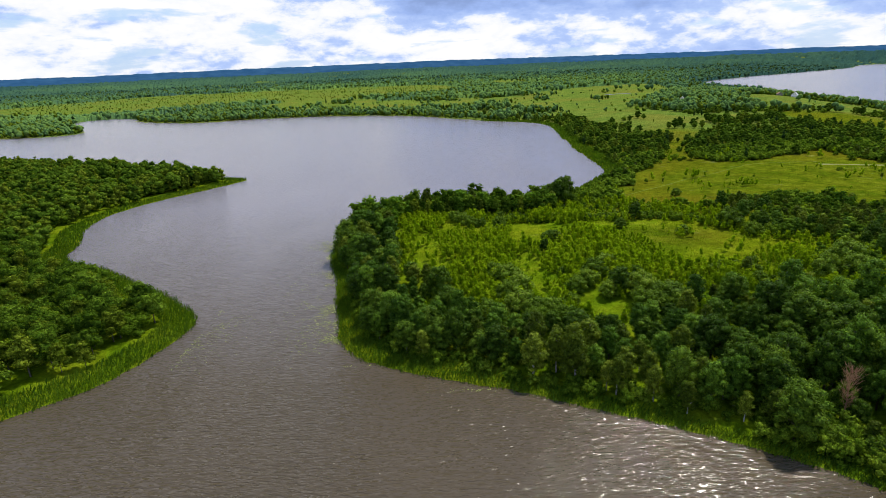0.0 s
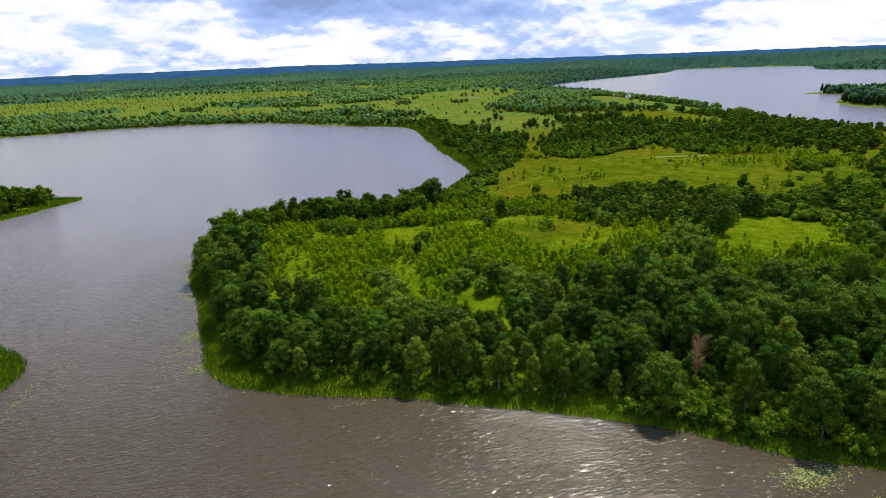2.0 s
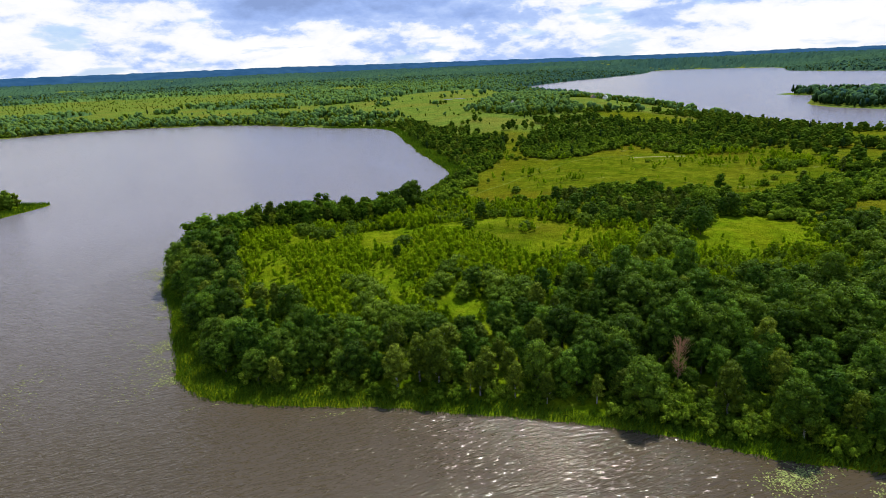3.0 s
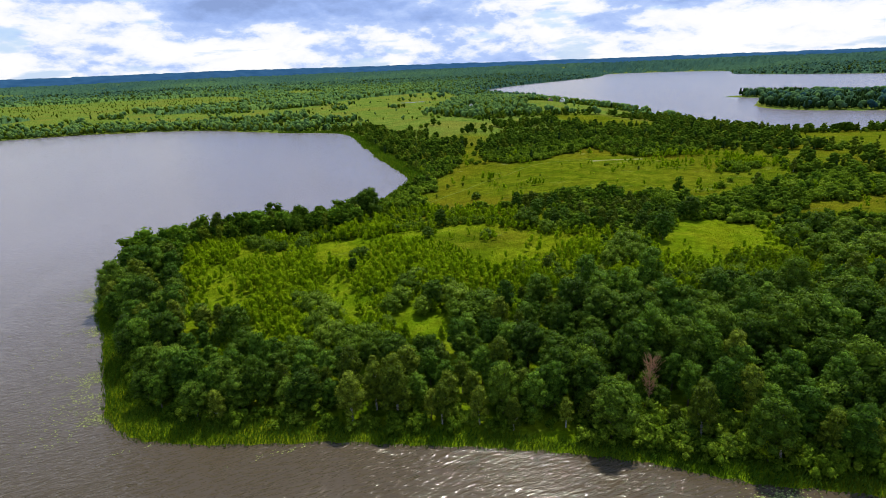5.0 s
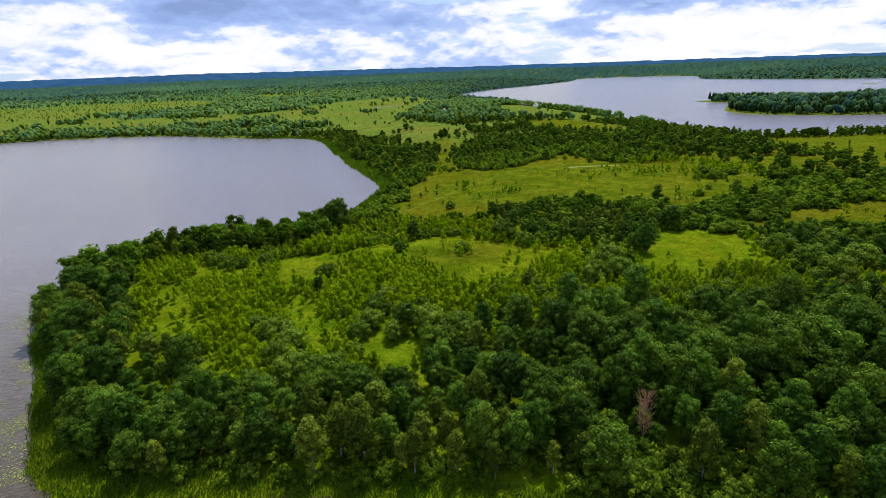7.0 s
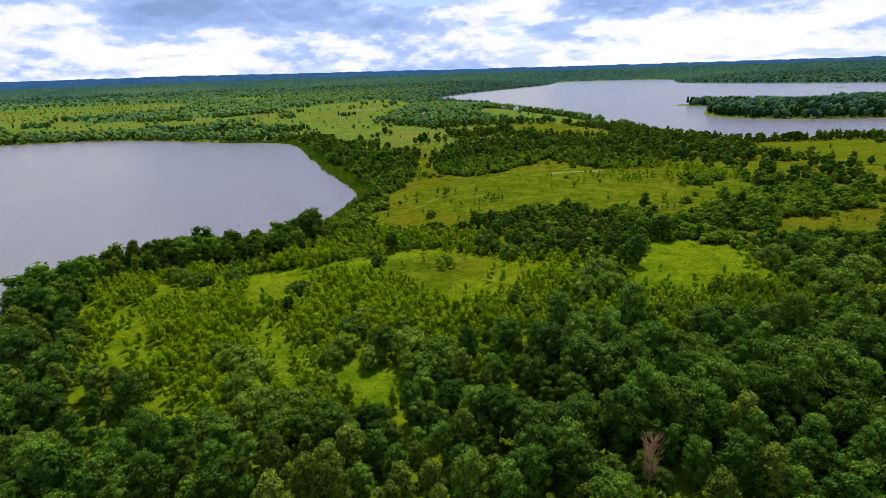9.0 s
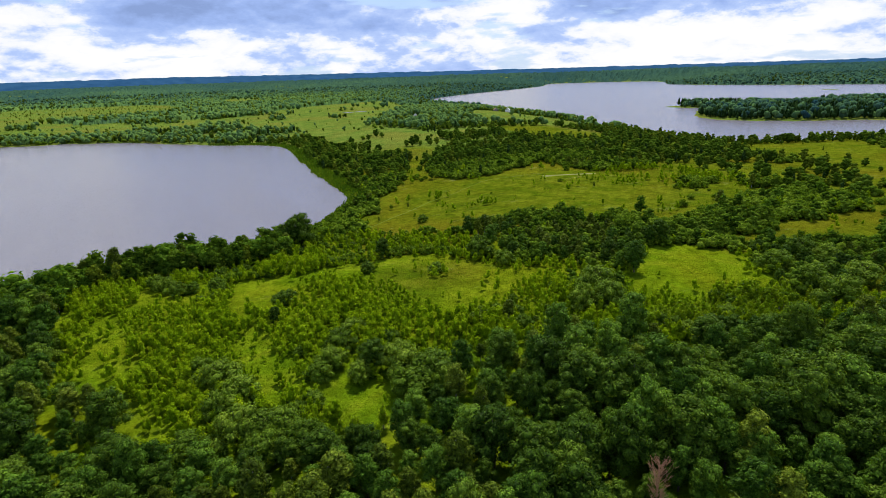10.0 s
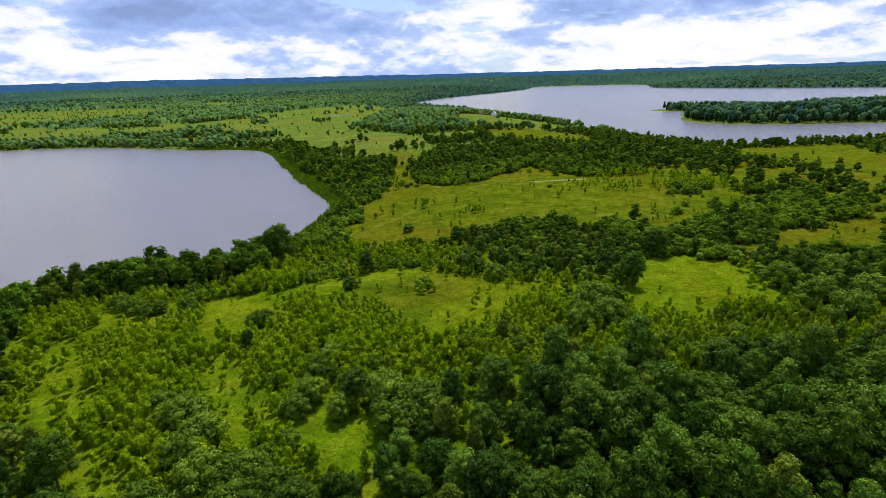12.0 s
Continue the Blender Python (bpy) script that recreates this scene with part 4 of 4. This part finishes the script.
    plant("far_woods", "far woods beyond the lakes, tinted with blue haze", "wood", kind, lod, x, y, height(x, y, sd), np.where(wood > 0.1, rng.uniform(0.75, 1.2, len(x)), 0.42), rng, tone=np.where(wood > 0.1, 0.42 - 0.36 * haze_blue, 0.5), base=0.34 - 0.24 * haze_blue)


def build_far_canopy():
    """The closed tops of the far woods, as one rough sheet."""
    az = np.arange(-50, 76, 0.14)
    rad = 1250 * np.exp(np.arange(0, math.log(4100 / 1250), 0.011))
    A, R = np.meshgrid(np.radians(az), rad)
    rng = np.random.RandomState(9)
    x, y = (R * np.sin(A)).ravel(), (R * np.cos(A)).ravel()
    sd = shore(x, y)
    wood, small = cover(x, y, sd)
    far = np.where(wood > 0.5, 1.0, -0.3) * step(3, 12, sd) * np.where(sd > 0, 1, -1)
    z = height(x, y, sd) + np.where(far > 0, 6.0 * far, -4.0) + rng.uniform(-1, 1, len(x)) * np.clip(R.ravel() / 420, 3.0, 6.5) + 2 * (vnoise(x, y, 120, 61) - 0.5)
    z = np.where(sd < 5, -5.0, z)
    w, h = len(az), len(rad)
    i = (np.arange(h - 1)[:, None] * w + np.arange(w - 1)).ravel()
    f = np.concatenate((np.stack((i, i + w + 1, i + 1), 1), np.stack((i, i + w, i + w + 1), 1)))
    # haze is painted here too: the tint falls to blue far off and east
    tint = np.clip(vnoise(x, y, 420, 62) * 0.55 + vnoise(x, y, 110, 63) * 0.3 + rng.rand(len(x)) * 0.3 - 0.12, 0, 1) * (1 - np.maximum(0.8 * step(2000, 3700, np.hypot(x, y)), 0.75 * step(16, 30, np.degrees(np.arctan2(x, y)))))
    keep = (z[f].max(1) > 0)
    tagged(new("far_canopy", tri_mesh("far_canopy", np.stack((x, y, z), 1), f[keep], [LEAF_STUFF["far"]], tint=tint, smooth=False)), "closed tops of the far woods, haze-blue with distance", "wood", kind="stuff")


def build_grass():
    """Tufts of tall grass and weeds in the nearer meadows."""
    rng = np.random.RandomState(19)
    x, y = scatter(-30, 260, 120, 300, 0.95, rng)
    sd = shore(x, y)
    k = sd > 8
    x, y, sd = x[k], y[k], sd[k]
    wood, small = cover(x, y, sd)
    k = (wood < 0.4) & ~((x > 85) & (y > 236)) & (rng.rand(len(x)) < 0.25 + 0.4 * (vnoise(x, y, 8, 71) > 0.5))
    x, y, z = x[k], y[k], height(x, y, sd)[k]
    n = len(x)
    vs, fs = [], []
    for j in range(2):
        a, h = rng.uniform(0, 6.28, n), rng.uniform(0.12, 0.28, n)
        dx, dy = np.cos(a) * 0.32, np.sin(a) * 0.32
        vs.append(np.stack((np.stack((x - dx, y - dy, z - 0.1), 1), np.stack((x + dx, y + dy, z - 0.1), 1), np.stack((x + rng.normal(0, 0.25, n), y + rng.normal(0, 0.25, n), z + h), 1)), 1).reshape(-1, 3))
        fs.append(np.arange(n * 3).reshape(-1, 3) + j * n * 3)
    tint = np.tile(np.repeat(np.clip(vnoise(x, y, 25, 72) * 0.7 + rng.rand(n) * 0.3, 0, 1), 3), 2)
    tagged(new("tall_grass", tri_mesh("tall_grass", np.concatenate(vs), np.concatenate(fs), [GRASS], tint=tint)), "tufts of tall yellow-green meadow grass", "grass", kind="stuff")


def build_reeds():
    rng = np.random.RandomState(12)
    groups = []
    for x0, x1, y0, y1, gap, tall, wide in ((-60, 200, 40, 330, 0.40, 1.25, 0.11), (-200, -70, 60, 250, 0.46, 1.4, 0.12), (-260, -70, 250, 430, 0.8, 1.6, 0.24), (40, 180, 290, 800, 1.1, 1.7, 0.5)):
        x, y = scatter(x0, x1, y0, y1, gap, rng)
        sd = shore(x, y)
        k = (sd > -0.5) & (sd < reed_width(x, y)) & (rng.rand(len(x)) < np.clip((sd + 0.8) * 0.6, 0.1, 1))
        groups.append((x[k], y[k], sd[k], np.full(k.sum(), tall), np.full(k.sum(), wide)))
    x, y, sd, tall, wide = (np.concatenate(c) for c in zip(*groups))
    z = np.maximum(height(x, y, sd), -0.4)
    n = len(x)
    a, h = rng.uniform(0, 6.28, n), tall * rng.uniform(0.6, 1.25, n)
    dx, dy = np.cos(a) * wide, np.sin(a) * wide
    lx, ly = rng.normal(0, 0.25, n) + 0.15, rng.normal(0, 0.25, n)
    v = np.stack((np.stack((x - dx, y - dy, z - 0.2), 1), np.stack((x + dx, y + dy, z - 0.2), 1), np.stack((x + lx + dx * 0.5, y + ly + dy * 0.5, z + h * 0.8), 1),
                  np.stack((x + lx * 1.6, y + ly * 1.6, z + h), 1)), 1).reshape(-1, 3)
    i = np.arange(n)[:, None] * 4
    f = np.concatenate((i + (0, 1, 2), i + (0, 2, 3)), 1).reshape(-1, 3)
    tint = np.repeat(np.clip(vnoise(x, y, 9, 51) * 0.7 + rng.rand(n) * 0.3, 0, 1), 4)
    tagged(new("reeds", tri_mesh("reeds", v, f, [REED], tint=tint)), "bright green reeds along the water's edge", "reeds", kind="stuff")


def build_lilies():
    rng = np.random.RandomState(14)
    vs, fs, n = [], [], 0
    places = []
    for cx, cy, sx, sy, count in ((83, 66, 5.5, 2.6, 800), (96, 58, 6, 2, 250), (5, 115, 5, 1.0, 40)):
        places += [(rng.normal(cx, sx * 0.6), rng.normal(cy, sy * 0.6)) for _ in range(count)]
    # loose drifts off the reeds at the point's western side
    x, y = rng.uniform(-75, -20, 90000), rng.uniform(128, 245, 90000)
    sd = shore(x, y)
    k = (sd < 0) & (rng.rand(len(x)) < np.exp(sd / 4.0) * step(0.40, 0.62, 0.6 * vnoise(x, y, 13, 95) + 0.4 * vnoise(x, y, 4, 96)))
    places += list(zip(x[k], y[k]))
    for x, y in places:
        r = rng.uniform(0.07, 0.2) if y < 100 else rng.uniform(0.08, 0.20)
        a0 = rng.uniform(0, 6.28)
        ring = [(x + r * math.cos(a0 + k * 0.95), y + r * math.sin(a0 + k * 0.95), 0.03 + 0.02 * rng.rand()) for k in range(7)]
        vs += [(x, y, 0.02)] + ring
        fs += [(n, n + k, n + k + 1) for k in range(1, 7)]
        n += 8
    vs = np.array(vs)
    sd = np.repeat(shore(vs[::8, 0], vs[::8, 1]) < 0.3, 8)
    fs = np.array(fs)
    fs = fs[sd[fs[:, 0]]]
    tagged(new("water_lilies", tri_mesh("water_lilies", vs, fs, [LILY], tint=np.repeat(rng.rand(len(vs) // 8), 8))), "pale yellow-green lily pads floating by the reeds", "water lilies", kind="stuff")


build_woods()
build_far_canopy()
build_grass()
build_reeds()
build_lilies()


# ---- single things ----
def ground_at(x, y):
    a, b = np.array([float(x)]), np.array([float(y)])
    return float(height(a, b, shore(a, b))[0])


def box(bm, x0, x1, y0, y1, z0, z1):
    v = [bm.verts.new(p) for p in ((x0, y0, z0), (x1, y0, z0), (x1, y1, z0), (x0, y1, z0), (x0, y0, z1), (x1, y0, z1), (x1, y1, z1), (x0, y1, z1))]
    for f in ((0, 3, 2, 1), (4, 5, 6, 7), (0, 1, 5, 4), (1, 2, 6, 5), (2, 3, 7, 6), (3, 0, 4, 7)):
        bm.faces.new([v[i] for i in f])


def box_part(name, mat, parent, *sizes, label=""):
    bm = bmesh.new()
    box(bm, *sizes)
    bmesh.ops.bevel(bm, geom=bm.edges[:], offset=0.015, segments=1, affect="EDGES")
    return part(name, bm_mesh(name, bm, mat), parent, label)


def house(label, x, y, turn, w, d, eave, ridge, wall_mat, roof_mat, windows=True):
    """A gabled house: walls, two roof slopes, a door, windows and a chimney. The gable looks along -y."""
    ob = tagged(new("farm_house" if windows else "shed"), label, "house" if windows else "shed")
    ob.matrix_basis = pose(x, y, ground_at(x, y) - 0.2, 0, 0, turn)
    bm = bmesh.new()
    ring = [(-w / 2, 0), (w / 2, 0), (w / 2, eave), (0, ridge), (-w / 2, eave)]
    a = [bm.verts.new((p, -d / 2, q)) for p, q in ring]
    b = [bm.verts.new((p, d / 2, q)) for p, q in ring]
    bm.faces.new(a)
    bm.faces.new(b[::-1])
    for i in range(5):
        j = (i + 1) % 5
        bm.faces.new((a[j], a[i], b[i], b[j]))
    part("wall", bm_mesh("wall", bm, wall_mat), ob)
    for side in (-1, 1):
        bm = bmesh.new()
        out, t = 0.45, 0.12
        slope = (ridge - eave) / (w / 2)
        pts = [(0, ridge + 0.03), (side * (w / 2 + out), eave - slope * out + 0.03), (side * (w / 2 + out), eave - slope * out + 0.03 + t), (0, ridge + 0.03 + t)]
        a = [bm.verts.new((p, -d / 2 - out, q)) for p, q in pts]
        b = [bm.verts.new((p, d / 2 + out, q)) for p, q in pts]
        bm.faces.new(a)
        bm.faces.new(b[::-1])
        for i in range(4):
            j = (i + 1) % 4
            bm.faces.new((a[j], a[i], b[i], b[j]))
        bmesh.ops.recalc_face_normals(bm, faces=bm.faces[:])
        part("roof", bm_mesh("roof", bm, roof_mat), ob)
    box_part("door", DARK_WOOD, ob, w * 0.28, w * 0.28 + 0.95, -d / 2 - 0.05, -d / 2 + 0.05, 0.25, 2.3)
    if windows:
        for wx, wz in ((-w * 0.3, 1.1), (0, 1.1), (-w * 0.13, eave + 0.3), (w * 0.13, eave + 0.3)):
            frame_ob = box_part("window", WHITE_PAINT, ob, wx - 0.6, wx + 0.6, -d / 2 - 0.06, -d / 2 + 0.04, wz, wz + 1.4)
            box_part("pane", PANE, frame_ob, wx - 0.48, wx + 0.48, -d / 2 - 0.075, -d / 2 - 0.062, wz + 0.12, wz + 1.28)
        for k in (-0.28, 0.05, 0.32):
            for side in (-1, 1):
                frame_ob = box_part("window", WHITE_PAINT, ob, side * w / 2 - 0.06, side * w / 2 + 0.06, d * k - 0.55, d * k + 0.55, 1.1, 2.4)
                box_part("pane", PANE, frame_ob, side * (w / 2 + 0.07) - 0.008, side * (w / 2 + 0.07) + 0.008, d * k - 0.43, d * k + 0.43, 1.22, 2.28)
        box_part("chimney", BRICK, ob, 0.4, 1.05, -0.3, 0.4, eave, ridge + 0.9)
    return ob


def dead_tree(x, y, h):
    """A bare tree with brown twigs."""
    rng = np.random.RandomState(31)
    ob = tagged(new("dead_tree"), "bare reddish-brown dead tree among green ones", "tree")
    ob.matrix_basis = pose(x, y, ground_at(x, y) - 0.1)
    part("trunk", tri_mesh("trunk", *tube([(0, 0, -0.2), (0.1, 0, h * 0.35), (-0.1, 0.1, h * 0.7), (0, 0, h)], [0.2, 0.15, 0.09, 0.02], 6), [DEAD_WOOD], smooth=True), ob)
    for i in range(46):
        k = 0.30 + 0.66 * i / 46
        a, reach = i * 2.4 + rng.uniform(-0.7, 0.7), rng.uniform(0.6, 1.15) * (0.5 + 1.7 * math.sin(math.pi * min(1.0, (k - 0.25) / 0.8)))
        c, t, z = math.cos(a), math.sin(a), h * k
        pieces = [tube([(0, 0, z), (c * reach * 0.5, t * reach * 0.5, z + 0.75 * reach), (c * reach * 0.8, t * reach * 0.8, z + 1.5 * reach)], [0.07, 0.05, 0.02], 4)]
        for j in range(6):
            q, b = rng.uniform(0.3, 0.95), a + rng.uniform(-1.3, 1.3)
            p = np.array((c * reach * q, t * reach * q, z + 1.2 * reach * q * (0.6 + 0.4 * q)))
            pieces.append(tube([p, p + (math.cos(b) * 0.55, math.sin(b) * 0.55, rng.uniform(0.35, 0.8))], [0.035, 0.015], 3))
        v, f = join(pieces)
        part("branch", tri_mesh("branch", v, f, [DEAD_WOOD], smooth=True), ob)


def ribbon(name, points, wide, mat, label, category, lift=0.06):
    """A strip that follows the ground."""
    p = np.array(points, float)
    t = np.linspace(0, len(p) - 1, 60)
    x, y = np.interp(t, np.arange(len(p)), p[:, 0]), np.interp(t, np.arange(len(p)), p[:, 1])
    x, y = x + 3 * (vnoise(x, y, 20, 81) - 0.5), y + 3 * (vnoise(x, y, 20, 82) - 0.5)
    dx, dy = np.gradient(x), np.gradient(y)
    n = np.hypot(dx, dy)
    w = wide * (0.6 + 0.8 * vnoise(x, y, 12, 83))
    rows = []
    for side in (-1, -0.4, 0.4, 1):
        a, b = x - side * w * dy / n, y + side * w * dx / n
        rows.append(np.stack((a, b, height(a, b, shore(a, b)) + lift - 0.05 * abs(side)), 1))
    v, k = np.concatenate(rows), len(x)
    i = (np.arange(3)[:, None] * k + np.arange(k - 1)).ravel()
    f = np.concatenate((np.stack((i, i + 1, i + k + 1), 1), np.stack((i, i + k + 1, i + k), 1)))
    tagged(new(name, tri_mesh(name, v, f, [mat], smooth=True)), label, category, kind="structure")


WHITE_PAINT = plain_material("white_paint", (0.70, 0.70, 0.68), (0.82, 0.82, 0.80), 0.8, 0.6)
GREY_BOARD = plain_material("grey_boards", (0.14, 0.13, 0.12), (0.26, 0.25, 0.23), 1.5, 0.85)
GREY_ROOF = plain_material("grey_roofing", (0.38, 0.39, 0.41), (0.55, 0.56, 0.58), 0.6, 0.5)
RUST_ROOF = plain_material("rusty_roofing", (0.16, 0.08, 0.05), (0.26, 0.15, 0.10), 0.9, 0.7)
DARK_WOOD = plain_material("dark_door_wood", (0.05, 0.035, 0.025), (0.10, 0.07, 0.05), 2.0, 0.7)
BRICK = plain_material("chimney_brick", (0.22, 0.08, 0.05), (0.33, 0.14, 0.09), 3.0, 0.9)
PANE = plain_material("dark_window_glass", (0.02, 0.025, 0.03), (0.03, 0.035, 0.04), 0.5, 0.08)
TRACK = plain_material("trodden_pale_grass", (0.09, 0.14, 0.008), (0.13, 0.165, 0.02), 0.15, 0.95)
BARE = plain_material("pale_bare_soil", (0.11, 0.13, 0.02), (0.20, 0.20, 0.07), 0.2, 0.95)

house("white gabled farm house with a pale grey roof", 548, 866, -38, 8.0, 10.0, 4.6, 8.6, WHITE_PAINT, GREY_ROOF)
house("grey board shed with a rusty roof beside trees", 528, 872, -20, 7.0, 9.0, 2.8, 5.4, GREY_BOARD, RUST_ROOF, False)
house("small white shed with a grey roof in the field", 575, 655, -50, 4.5, 6.0, 2.6, 4.2, WHITE_PAINT, GREY_ROOF, False)
house("small pale shed with a grey roof among bushes", 392, 905, -30, 4.5, 6.0, 2.6, 4.2, WHITE_PAINT, GREY_ROOF, False)
dead_tree(80.3, 95, 13.6)
yellow = tree_thing("young", 170, 420, 0.26)
yellow.matrix_basis = pose(90, 74.5, ground_at(90, 74.5)) @ Matrix.Diagonal((1.35, 1.35, 0.95, 1))
tagged(yellow, "pale yellow-green bush leaning over the reeds", "bush")
ribbon("field_track", [(96, 296), (120, 313), (167, 341), (202, 362), (248, 363)], 0.28, TRACK, "faint pale track trodden across the meadow", "track")
ribbon("bare_patch", [(244, 350), (262, 345), (281, 338)], 2.4, BARE, "pale bare strip in the meadow", "soil")
ribbon("pond", [(345, 1155), (369, 1161), (395, 1163)], 7.0, WATER, "narrow pond in the far meadow", "pond", 0.25)
